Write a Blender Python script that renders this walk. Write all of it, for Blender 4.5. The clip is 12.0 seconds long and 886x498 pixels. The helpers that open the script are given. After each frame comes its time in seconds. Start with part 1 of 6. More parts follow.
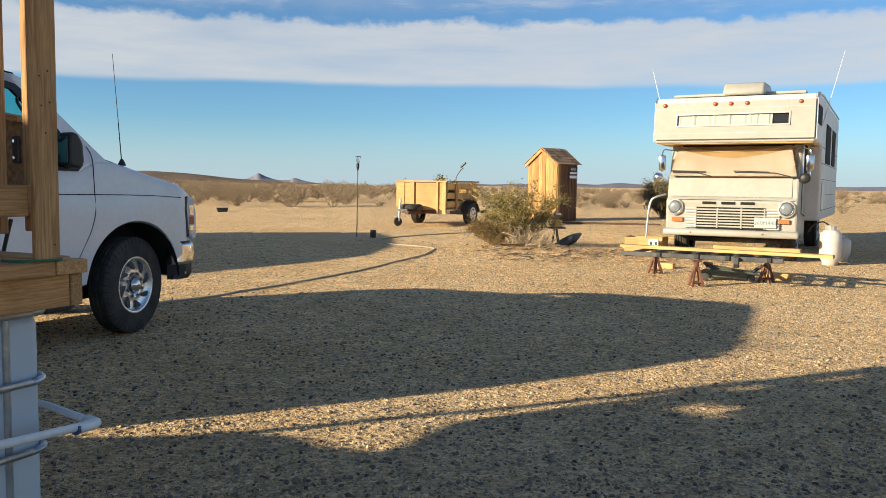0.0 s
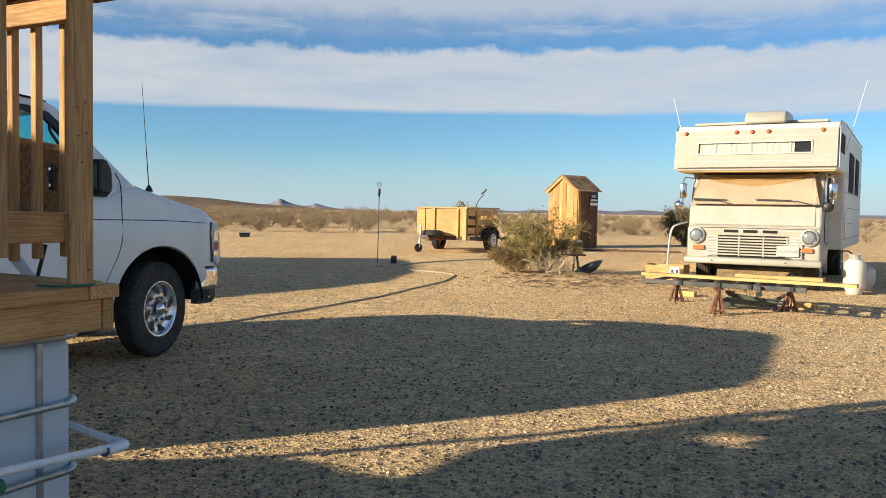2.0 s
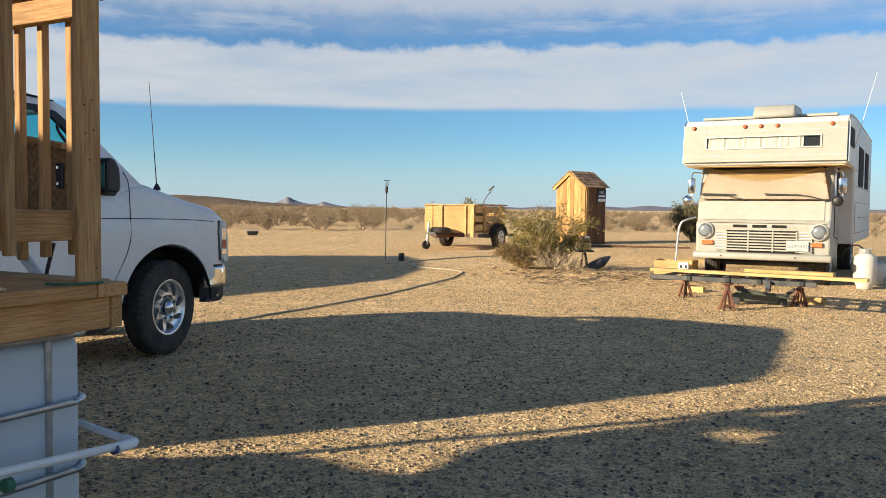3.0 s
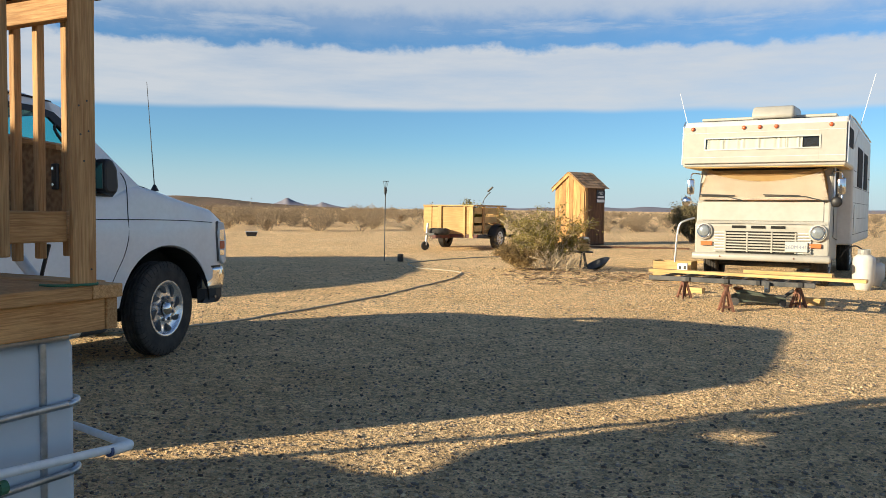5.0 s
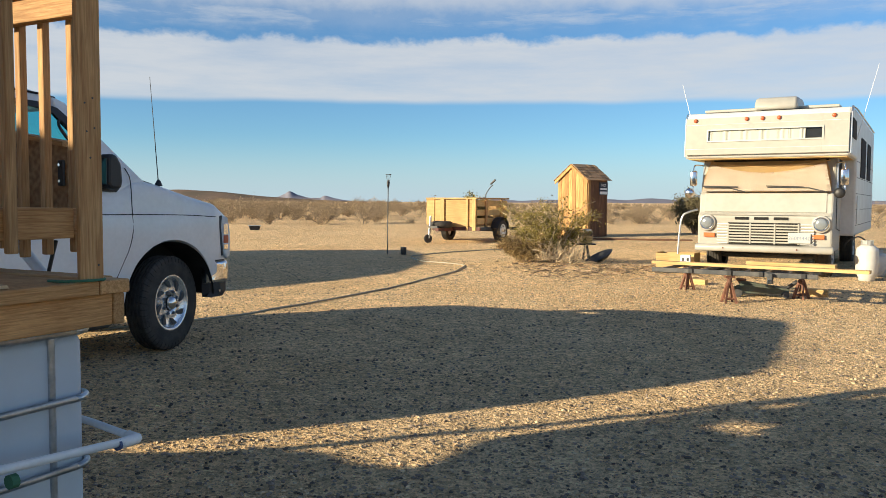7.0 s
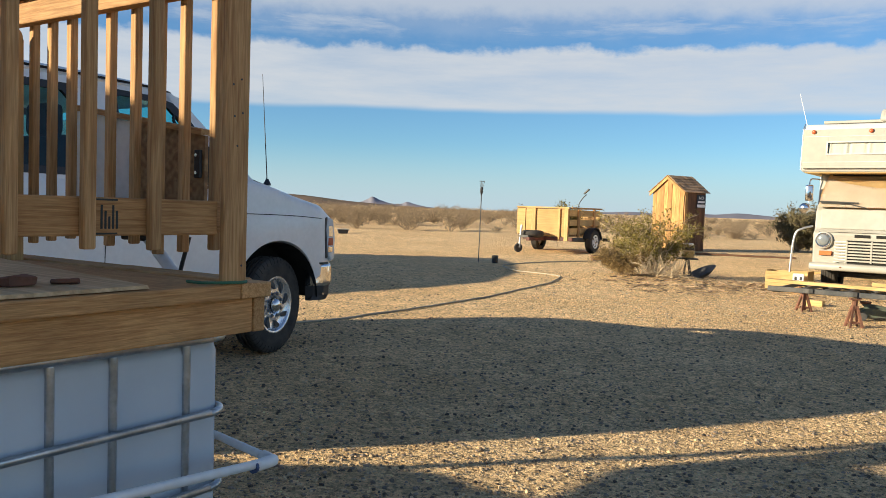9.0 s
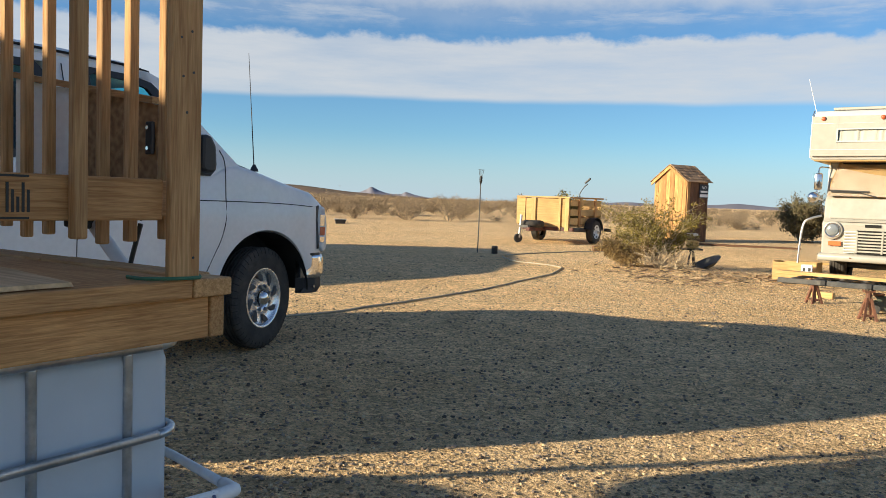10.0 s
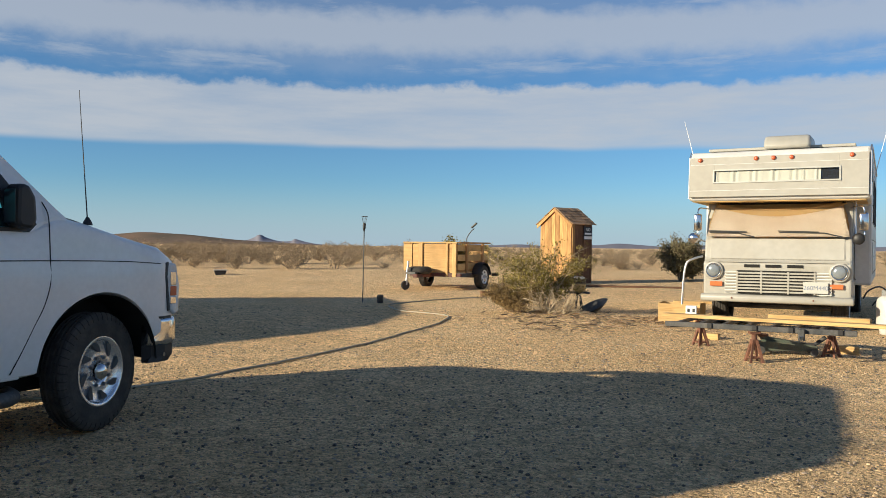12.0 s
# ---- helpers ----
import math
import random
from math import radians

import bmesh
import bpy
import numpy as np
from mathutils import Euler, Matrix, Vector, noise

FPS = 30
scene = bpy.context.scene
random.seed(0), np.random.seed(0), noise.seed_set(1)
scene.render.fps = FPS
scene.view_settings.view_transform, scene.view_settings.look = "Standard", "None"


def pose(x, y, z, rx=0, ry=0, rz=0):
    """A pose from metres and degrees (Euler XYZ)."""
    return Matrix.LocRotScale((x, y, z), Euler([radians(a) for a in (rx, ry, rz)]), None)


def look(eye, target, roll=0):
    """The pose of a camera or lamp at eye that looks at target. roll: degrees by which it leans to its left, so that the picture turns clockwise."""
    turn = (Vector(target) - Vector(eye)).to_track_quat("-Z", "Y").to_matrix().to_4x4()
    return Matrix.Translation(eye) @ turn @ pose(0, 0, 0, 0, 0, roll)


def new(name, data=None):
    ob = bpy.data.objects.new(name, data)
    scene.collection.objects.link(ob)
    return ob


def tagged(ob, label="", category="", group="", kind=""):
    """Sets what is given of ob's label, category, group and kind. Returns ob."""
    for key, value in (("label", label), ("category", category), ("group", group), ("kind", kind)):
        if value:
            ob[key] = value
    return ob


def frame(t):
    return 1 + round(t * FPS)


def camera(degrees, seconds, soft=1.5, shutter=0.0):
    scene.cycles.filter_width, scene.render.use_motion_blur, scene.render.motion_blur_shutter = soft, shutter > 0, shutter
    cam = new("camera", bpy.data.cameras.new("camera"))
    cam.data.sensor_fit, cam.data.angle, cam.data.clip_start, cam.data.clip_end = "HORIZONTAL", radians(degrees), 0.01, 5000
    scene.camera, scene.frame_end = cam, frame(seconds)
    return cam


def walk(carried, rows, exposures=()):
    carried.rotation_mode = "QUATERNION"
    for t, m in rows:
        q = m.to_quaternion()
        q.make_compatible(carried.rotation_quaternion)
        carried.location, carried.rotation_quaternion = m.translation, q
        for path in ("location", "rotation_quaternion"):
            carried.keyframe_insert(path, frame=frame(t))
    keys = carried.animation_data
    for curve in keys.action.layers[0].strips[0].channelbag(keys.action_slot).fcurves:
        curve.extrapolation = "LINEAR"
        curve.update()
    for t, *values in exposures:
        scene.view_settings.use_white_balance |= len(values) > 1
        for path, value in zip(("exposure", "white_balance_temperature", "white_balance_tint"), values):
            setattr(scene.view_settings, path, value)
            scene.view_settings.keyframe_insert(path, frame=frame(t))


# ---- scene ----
cam = camera(57.1, 12.0, soft=0.5)
PATH = [
    (0, (0.07, -0.001, 1.242), (0.05, 1.993, 1.087), 0.7),
    (0.5, (0.051, -0.021, 1.249), (0.007, 1.974, 1.115), 0.9),
    (1, (0.059, -0.034, 1.25), (-0.002, 1.961, 1.13), 1.1),
    (1.5, (0.06, -0.035, 1.252), (-0.011, 1.961, 1.15), 1.1),
    (2, (0.063, -0.041, 1.25), (-0.007, 1.956, 1.158), 1.0),
    (2.5, (0.059, -0.035, 1.244), (-0.023, 1.96, 1.145), 0.7),
    (4.5, (0.072, -0.024, 1.25), (-0.024, 1.971, 1.152), 0.6),
    (5, (0.068, -0.02, 1.246), (-0.019, 1.976, 1.149), 0.6),
    (5.5, (0.069, -0.029, 1.249), (-0.007, 1.967, 1.152), 0.5),
    (6, (0.065, -0.031, 1.242), (-0.01, 1.965, 1.136), 0.5),
    (6.5, (0.06, -0.031, 1.24), (-0.026, 1.964, 1.123), 0.3),
    (7, (0.067, -0.038, 1.251), (-0.027, 1.957, 1.136), 0.3),
    (7.5, (0.05, -0.043, 1.245), (-0.123, 1.946, 1.138), 0.6),
    (7.7, (0.003, -0.032, 1.248), (-0.331, 1.937, 1.147), 0.7),
    (9.3, (-0.207, 0.316, 1.228), (-0.491, 2.294, 1.13), 2.0),
    (9.5, (-0.199, 0.374, 1.229), (-0.533, 2.343, 1.127), 2.0),
    (10, (-0.24, 0.574, 1.21), (-0.525, 2.55, 1.088), 1.9),
    (10.5, (-0.302, 0.772, 1.233), (-0.362, 2.768, 1.121), 1.7),
    (11, (-0.277, 1.004, 1.221), (-0.424, 2.997, 1.151), 1.7),
    (11.5, (-0.206, 1.13, 1.238), (-0.393, 3.121, 1.213), 1.5),
    (12, (-0.165, 1.137, 1.254), (-0.188, 3.137, 1.248), 0.6),
]
walk(cam, [(t, look(eye, target, roll)) for t, eye, target, roll in PATH],
     exposures=[(0.0, 0.88, 6500, 10), (9.5, 0.93, 6500, 10), (10.5, 0.86, 6450, 10), (11.0, 0.8, 6350, 10), (11.5, 0.83, 6250, 10), (12.0, 0.58, 6200, 10)])

# ---- world, sun ----
SUN = Vector((0.905, 0.425, -0.284)).normalized()
sun = new("sun", bpy.data.lights.new("sun", "SUN"))
sun.data.energy, sun.data.angle, sun.data.color = 4.8, radians(0.55), (1.0, 0.855, 0.60)
sun.matrix_world = look((0, 0, 30), Vector((0, 0, 30)) + SUN)


def make_world():
    w = bpy.data.worlds.new("desert_sky")
    w.use_nodes = True
    scene.world = w
    nt = w.node_tree
    nt.nodes.clear()
    N, L = nt.nodes.new, nt.links.new
    out, bg = N("ShaderNodeOutputWorld"), N("ShaderNodeBackground")
    sky = N("ShaderNodeTexSky")
    sky.sky_type, sky.sun_disc = "NISHITA", False
    sky.sun_elevation, sky.sun_rotation = radians(16), math.atan2(-0.905, -0.425)
    sky.air_density, sky.dust_density, sky.ozone_density, sky.altitude = 1.0, 0.0, 4.0, 1200
    tc, sep = N("ShaderNodeTexCoord"), N("ShaderNodeSeparateXYZ")
    L(tc.outputs["Generated"], sep.inputs[0])

    def m(op, a, b=None, clamp=False):
        n = N("ShaderNodeMath")
        n.operation, n.use_clamp = op, clamp
        for k, v in enumerate((a, b)):
            if v is None:
                continue
            if isinstance(v, (int, float)):
                n.inputs[k].default_value = v
            else:
                L(v, n.inputs[k])
        return n.outputs[0]

    def ramp(v, lo, hi):
        n = N("ShaderNodeMapRange")
        n.interpolation_type = "SMOOTHSTEP"
        L(v, n.inputs["Value"])
        n.inputs["From Min"].default_value, n.inputs["From Max"].default_value = lo, hi
        return n.outputs["Result"]

    def tex(scale, sx, sz, detail, rough):
        mp = N("ShaderNodeMapping")
        mp.inputs["Scale"].default_value = (sx, sx, sz)
        L(tc.outputs["Generated"], mp.inputs[0])
        n = N("ShaderNodeTexNoise")
        n.inputs["Scale"].default_value, n.inputs["Detail"].default_value, n.inputs["Roughness"].default_value = scale, detail, rough
        L(mp.outputs[0], n.inputs["Vector"])
        return n.outputs["Fac"]

    z = sep.outputs["Z"]
    wob = m("MULTIPLY", m("SUBTRACT", tex(2.2, 1, 1, 3, 0.5), 0.5), 0.035)
    puff = m("MULTIPLY", m("SUBTRACT", tex(26, 1, 1.6, 5, 0.6), 0.5), 0.030)
    lowz, topz = m("ADD", z, wob), m("ADD", m("ADD", z, m("MULTIPLY", wob, 0.5)), puff)
    band1 = m("MULTIPLY", ramp(lowz, 0.112, 0.121), ramp(topz, 0.195, 0.184))
    soft1 = m("ADD", 0.34, m("MULTIPLY", tex(5, 1, 7, 6, 0.62), 1.05), True)
    band2 = m("MULTIPLY", ramp(topz, 0.205, 0.243), ramp(topz, 0.292, 0.262))
    wisps = m("MULTIPLY", ramp(topz, 0.19, 0.22), ramp(tex(7, 1, 7, 8, 0.65), 0.40, 0.70))
    veil = m("MULTIPLY", ramp(z, 0.27, 0.33), ramp(tex(18, 1, 2.2, 6, 0.7), 0.40, 0.62))
    cov = m("MAXIMUM", m("MULTIPLY", band1, soft1), m("MULTIPLY", band2, 0.75))
    cov = m("MAXIMUM", cov, m("MAXIMUM", m("MULTIPLY", wisps, 0.62), m("MULTIPLY", veil, 0.7)), True)
    thin = m("MULTIPLY", ramp(topz, 0.19, 0.22), m("MULTIPLY", tex(3, 1, 4, 4, 0.6), 0.40))
    cov = m("MULTIPLY", m("MAXIMUM", cov, thin), m("ADD", 0.2, m("MULTIPLY", ramp(z, 0.52, 0.36), 0.8)))
    tint = N("ShaderNodeMix")
    tint.data_type, tint.blend_type = "RGBA", "MULTIPLY"
    tint.inputs["Factor"].default_value = 1.0
    L(sky.outputs[0], tint.inputs["A"])
    tint.inputs["B"].default_value = (0.89, 1.10, 1.17, 1)
    haze = N("ShaderNodeMix")
    haze.data_type = "RGBA"
    L(m("MULTIPLY", ramp(z, 0.085, -0.01), 0.85), haze.inputs["Factor"])
    L(tint.outputs["Result"], haze.inputs["A"])
    haze.inputs["B"].default_value = (4.1, 5.2, 6.15, 1)
    mix = N("ShaderNodeMix")
    mix.data_type = "RGBA"
    L(m("MULTIPLY", cov, 0.88), mix.inputs["Factor"])
    L(haze.outputs["Result"], mix.inputs["A"])
    mix.inputs["B"].default_value = (5.45, 5.70, 5.95, 1)
    L(mix.outputs["Result"], bg.inputs["Color"])
    bg.inputs["Strength"].default_value = 0.064
    L(bg.outputs[0], out.inputs[0])


make_world()


# ---- materials ----
def material(name, base, rough=0.6, metal=0.0, second=None, scale=6.0, stretch=(1, 1, 1), bump=0.0, bscale=40.0, coat=0.0,
             island=0.0, obrand=0.0, spec=0.5, fine=0.0, fscale=120.0, contrast=(0.35, 0.65)):
    """Principled surface: base and second colour mixed by noise, finer grain on top, bump, per-piece variation."""
    mt = bpy.data.materials.new(name)
    mt.use_nodes = True
    nt = mt.node_tree
    N, L = nt.nodes.new, nt.links.new
    p = nt.nodes["Principled BSDF"]
    p.inputs["Roughness"].default_value, p.inputs["Metallic"].default_value = rough, metal
    p.inputs["Coat Weight"].default_value, p.inputs["Specular IOR Level"].default_value = coat, spec
    tc, mp = N("ShaderNodeTexCoord"), N("ShaderNodeMapping")
    mp.inputs["Scale"].default_value = stretch
    L(tc.outputs["Object"], mp.inputs[0])

    def noise_out(sc, det=5, vec=mp.outputs[0]):
        n = N("ShaderNodeTexNoise")
        n.inputs["Scale"].default_value, n.inputs["Detail"].default_value = sc, det
        L(vec, n.inputs["Vector"])
        return n.outputs["Fac"]

    def mixed(fac, a, b):
        n = N("ShaderNodeMix")
        n.data_type = "RGBA"
        for sock, v in ((n.inputs["Factor"], fac), (n.inputs["A"], a), (n.inputs["B"], b)):
            if isinstance(v, (tuple, float, int)):
                sock.default_value = (*v, 1) if isinstance(v, tuple) else v
            else:
                L(v, sock)
        return n.outputs["Result"]

    col = tuple(base)
    if second:
        r = N("ShaderNodeMapRange")
        r.inputs["From Min"].default_value, r.inputs["From Max"].default_value = contrast
        L(noise_out(scale), r.inputs["Value"])
        col = mixed(r.outputs[0], col, tuple(second))
    hsv_in = None
    if fine:
        r = N("ShaderNodeMapRange")
        r.inputs["From Min"].default_value, r.inputs["From Max"].default_value = 0.3, 0.7
        r.inputs["To Min"].default_value, r.inputs["To Max"].default_value = 1 - fine, 1 + fine
        L(noise_out(fscale, 3), r.inputs["Value"])
        hsv_in = r.outputs[0]
    if island or obrand:
        g = N("ShaderNodeNewGeometry") if island else N("ShaderNodeObjectInfo")
        r = N("ShaderNodeMapRange")
        a = island or obrand
        r.inputs["To Min"].default_value, r.inputs["To Max"].default_value = 1 - a, 1 + a
        L(g.outputs["Random Per Island" if island else "Random"], r.inputs["Value"])
        if hsv_in is None:
            hsv_in = r.outputs[0]
        else:
            k = N("ShaderNodeMath")
            k.operation = "MULTIPLY"
            L(hsv_in, k.inputs[0]), L(r.outputs[0], k.inputs[1])
            hsv_in = k.outputs[0]
    if hsv_in is not None:
        h = N("ShaderNodeHueSaturation")
        L(hsv_in, h.inputs["Value"])
        if isinstance(col, tuple):
            h.inputs["Color"].default_value = (*col, 1)
        else:
            L(col, h.inputs["Color"])
        col = h.outputs[0]
    if isinstance(col, tuple):
        p.inputs["Base Color"].default_value = (*col, 1)
    else:
        L(col, p.inputs["Base Color"])
    if bump:
        b = N("ShaderNodeBump")
        b.inputs["Strength"].default_value, b.inputs["Distance"].default_value = min(1.0, bump), 0.02
        L(noise_out(bscale, 6), b.inputs["Height"])
        L(b.outputs[0], p.inputs["Normal"])
    return mt


def glass_material(name, tint, gloss=0.04):
    mt = bpy.data.materials.new(name)
    mt.use_nodes = True
    nt = mt.node_tree
    nt.nodes.clear()
    N, L = nt.nodes.new, nt.links.new
    out, tr, gl, mx, fr = (N(k) for k in ("ShaderNodeOutputMaterial", "ShaderNodeBsdfTransparent", "ShaderNodeBsdfGlossy", "ShaderNodeMixShader", "ShaderNodeLayerWeight"))
    tr.inputs[0].default_value = (*tint, 1)
    gl.inputs["Roughness"].default_value = gloss
    pw, ad = N("ShaderNodeMath"), N("ShaderNodeMath")
    pw.operation, ad.operation, ad.use_clamp = "POWER", "MULTIPLY_ADD", True
    pw.inputs[1].default_value, ad.inputs[1].default_value, ad.inputs[2].default_value = 4.0, 0.7, 0.045
    L(fr.outputs["Facing"], pw.inputs[0]), L(pw.outputs[0], ad.inputs[0])
    L(ad.outputs[0], mx.inputs[0]), L(tr.outputs[0], mx.inputs[1]), L(gl.outputs[0], mx.inputs[2]), L(mx.outputs[0], out.inputs[0])
    return mt




def sand_material():
    """Coarse desert sand: broad tone drift, packed grit and small pebbles with relief."""
    mt = bpy.data.materials.new("sand_gravel")
    mt.use_nodes = True
    nt = mt.node_tree
    N, L = nt.nodes.new, nt.links.new
    p = nt.nodes["Principled BSDF"]
    p.inputs["Roughness"].default_value, p.inputs["Specular IOR Level"].default_value = 0.95, 0.08
    tc = N("ShaderNodeTexCoord")

    def noisy(sc, det, rough=0.6):
        n = N("ShaderNodeTexNoise")
        n.inputs["Scale"].default_value, n.inputs["Detail"].default_value, n.inputs["Roughness"].default_value = sc, det, rough
        L(tc.outputs["Object"], n.inputs["Vector"])
        return n.outputs["Fac"]

    def ranged(v, lo, hi, a, b):
        r = N("ShaderNodeMapRange")
        for k, x in zip(("From Min", "From Max", "To Min", "To Max"), (lo, hi, a, b)):
            r.inputs[k].default_value = x
        L(v, r.inputs["Value"])
        return r.outputs[0]

    def times(a, b, op="MULTIPLY"):
        k = N("ShaderNodeMath")
        k.operation = op
        for i, v in enumerate((a, b)):
            if isinstance(v, float):
                k.inputs[i].default_value = v
            else:
                L(v, k.inputs[i])
        return k.outputs[0]

    mx = N("ShaderNodeMix")
    mx.data_type = "RGBA"
    mx.inputs["A"].default_value, mx.inputs["B"].default_value = (0.82, 0.56, 0.295, 1), (0.90, 0.645, 0.365, 1)
    L(ranged(noisy(0.4, 5), 0.35, 0.65, 0, 1), mx.inputs["Factor"])
    vo = N("ShaderNodeTexVoronoi")
    vo.inputs["Scale"].default_value = 42
    L(tc.outputs["Object"], vo.inputs["Vector"])
    sp = N("ShaderNodeSeparateColor")
    L(vo.outputs["Color"], sp.inputs[0])
    fleck = N("ShaderNodeTexVoronoi")
    fleck.inputs["Scale"].default_value = 78
    L(tc.outputs["Object"], fleck.inputs["Vector"])
    sf = N("ShaderNodeSeparateColor")
    L(fleck.outputs["Color"], sf.inputs[0])
    dots = times(ranged(sf.outputs[1], 0.84, 0.92, 1.0, 0.48), ranged(sf.outputs[2], 0.90, 0.96, 1.0, 1.18))
    grit = times(ranged(sp.outputs[0], 0, 1, 0.66, 1.26), dots)
    tone = times(times(grit, ranged(noisy(120, 3), 0.3, 0.7, 0.62, 1.34)), ranged(noisy(5, 6), 0.3, 0.7, 0.80, 1.14))
    h = N("ShaderNodeHueSaturation")
    L(tone, h.inputs["Value"]), L(mx.outputs["Result"], h.inputs["Color"]), L(h.outputs[0], p.inputs["Base Color"])
    height = times(times(noisy(26, 8, 0.7), 1.0), times(ranged(vo.outputs["Distance"], 0, 0.7, 0.55, 0.0), noisy(9, 3)), "ADD")
    b = N("ShaderNodeBump")
    b.inputs["Strength"].default_value, b.inputs["Distance"].default_value = 1.0, 0.045
    L(height, b.inputs["Height"]), L(b.outputs[0], p.inputs["Normal"])
    return mt


SAND = sand_material()
STONE = material("desert_stone", (0.22, 0.175, 0.135), 0.9, island=0.6, fine=0.15, fscale=60, spec=0.2)
CLOD = material("sand_clod", (0.56, 0.42, 0.26), 0.95, island=0.3, spec=0.1)
VANPAINT = material("white_van_paint", (0.80, 0.81, 0.82), 0.28, coat=0.5, second=(0.74, 0.74, 0.74), scale=2.0, fine=0.03, fscale=30)
BLACKPLASTIC = material("black_plastic", (0.018, 0.018, 0.02), 0.5, fine=0.2, fscale=200)
SEAM = material("seam_shadow_gap", (0.01, 0.01, 0.012), 0.9)
RUBBER = material("tyre_rubber", (0.028, 0.027, 0.026), 0.85, second=(0.06, 0.052, 0.045), scale=9, fine=0.2, fscale=90)
CHROME = material("chrome", (0.72, 0.72, 0.73), 0.12, 1.0, fine=0.05, fscale=20)
SLOTGREY = material("shaded_wheel_steel", (0.07, 0.075, 0.08), 0.6, 0.3)
LUGSTEEL = material("dark_lug_steel", (0.16, 0.18, 0.21), 0.3, 0.8)
STEELRIM = material("silver_rim", (0.74, 0.76, 0.79), 0.26, 0.8, fine=0.08, fscale=60)
GALV = material("galvanized_tube", (0.32, 0.36, 0.40), 0.3, 0.8, second=(0.50, 0.54, 0.58), scale=18, fine=0.1, fscale=90)
TOTE = material("tote_plastic", (0.55, 0.61, 0.66), 0.5, second=(0.47, 0.53, 0.59), scale=3, bump=0.1, bscale=12, spec=0.4)
PVC = material("white_pvc", (0.82, 0.83, 0.83), 0.4, fine=0.05, fscale=40)
PVCBLUE = material("blue_pvc_primer", (0.06, 0.09, 0.20), 0.5)


def wood(name, light, dark, axis, rough=0.75, obrand=0.15, rings=26.0):
    """Sawn lumber: grain lines stretched along one axis, knots, wear."""
    mt = bpy.data.materials.new(name)
    mt.use_nodes = True
    nt = mt.node_tree
    N, L = nt.nodes.new, nt.links.new
    p = nt.nodes["Principled BSDF"]
    p.inputs["Roughness"].default_value, p.inputs["Specular IOR Level"].default_value = rough, 0.3
    tc, mp, oi = N("ShaderNodeTexCoord"), N("ShaderNodeMapping"), N("ShaderNodeObjectInfo")
    st = [1.0, 1.0, 1.0]
    st[axis] = 0.05
    mp.inputs["Scale"].default_value = st
    off = N("ShaderNodeVectorMath")
    off.operation = "MULTIPLY_ADD"
    rnd = N("ShaderNodeCombineXYZ")
    for k in range(3):
        L(oi.outputs["Random"], rnd.inputs[k])
    L(rnd.outputs[0], off.inputs[0])
    off.inputs[1].default_value = (7, 11, 5)
    L(tc.outputs["Object"], off.inputs[2])
    L(off.outputs[0], mp.inputs[0])
    n1, n2, n3 = (N("ShaderNodeTexNoise") for _ in range(3))
    for n, sc, d in ((n1, rings * 2.2, 4), (n2, rings * 7, 3), (n3, 3.0, 4)):
        n.inputs["Scale"].default_value, n.inputs["Detail"].default_value = sc, d
    n1.inputs["Distortion"].default_value = 0.6
    L(mp.outputs[0], n1.inputs["Vector"]), L(mp.outputs[0], n2.inputs["Vector"]), L(off.outputs[0], n3.inputs["Vector"])
    r1 = N("ShaderNodeMapRange")
    r1.inputs["From Min"].default_value, r1.inputs["From Max"].default_value = 0.36, 0.66
    L(n1.outputs["Fac"], r1.inputs["Value"])
    mx = N("ShaderNodeMix")
    mx.data_type = "RGBA"
    mx.inputs["A"].default_value, mx.inputs["B"].default_value = (*light, 1), (*dark, 1)
    L(r1.outputs[0], mx.inputs["Factor"])
    acc = None
    for src, lo, hi, a, b in ((n2.outputs["Fac"], 0.3, 0.7, 0.86, 1.12), (n3.outputs["Fac"], 0.3, 0.7, 0.82, 1.12), (oi.outputs["Random"], 0, 1, 1 - obrand, 1 + obrand)):
        r = N("ShaderNodeMapRange")
        for k, v in (("From Min", lo), ("From Max", hi), ("To Min", a), ("To Max", b)):
            r.inputs[k].default_value = v
        L(src, r.inputs["Value"])
        if acc is None:
            acc = r.outputs[0]
        else:
            k = N("ShaderNodeMath")
            k.operation = "MULTIPLY"
            L(acc, k.inputs[0]), L(r.outputs[0], k.inputs[1])
            acc = k.outputs[0]
    h = N("ShaderNodeHueSaturation")
    L(acc, h.inputs["Value"]), L(mx.outputs["Result"], h.inputs["Color"]), L(h.outputs[0], p.inputs["Base Color"])
    b = N("ShaderNodeBump")
    b.inputs["Strength"].default_value, b.inputs["Distance"].default_value = 0.25, 0.004
    L(n1.outputs["Fac"], b.inputs["Height"]), L(b.outputs[0], p.inputs["Normal"])
    return mt


WOOD_Z = wood("lumber_upright", (0.56, 0.335, 0.150), (0.37, 0.190, 0.075), 2, rings=60)
WOOD_Y = wood("lumber_lengthwise", (0.56, 0.315, 0.130), (0.37, 0.180, 0.065), 1, rings=90)
WOOD_X = wood("lumber_crosswise", (0.56, 0.33, 0.145), (0.38, 0.195, 0.075), 0, rings=70)
PINE_X = wood("fresh_pine_crosswise", (0.62, 0.42, 0.19), (0.50, 0.31, 0.12), 0)
PINE_Z = wood("fresh_pine_upright", (0.60, 0.40, 0.18), (0.47, 0.28, 0.11), 2)
CEDAR_Z = wood("cedar_board_upright", (0.56, 0.33, 0.13), (0.36, 0.18, 0.065), 2, obrand=0.3)
# dark cedar: painted-in shade on the outhouse side, weathering on the timbers
CEDAR_D = wood("shaded_and_weathered_cedar_upright", (0.20, 0.105, 0.06), (0.12, 0.06, 0.035), 2, obrand=0.3)
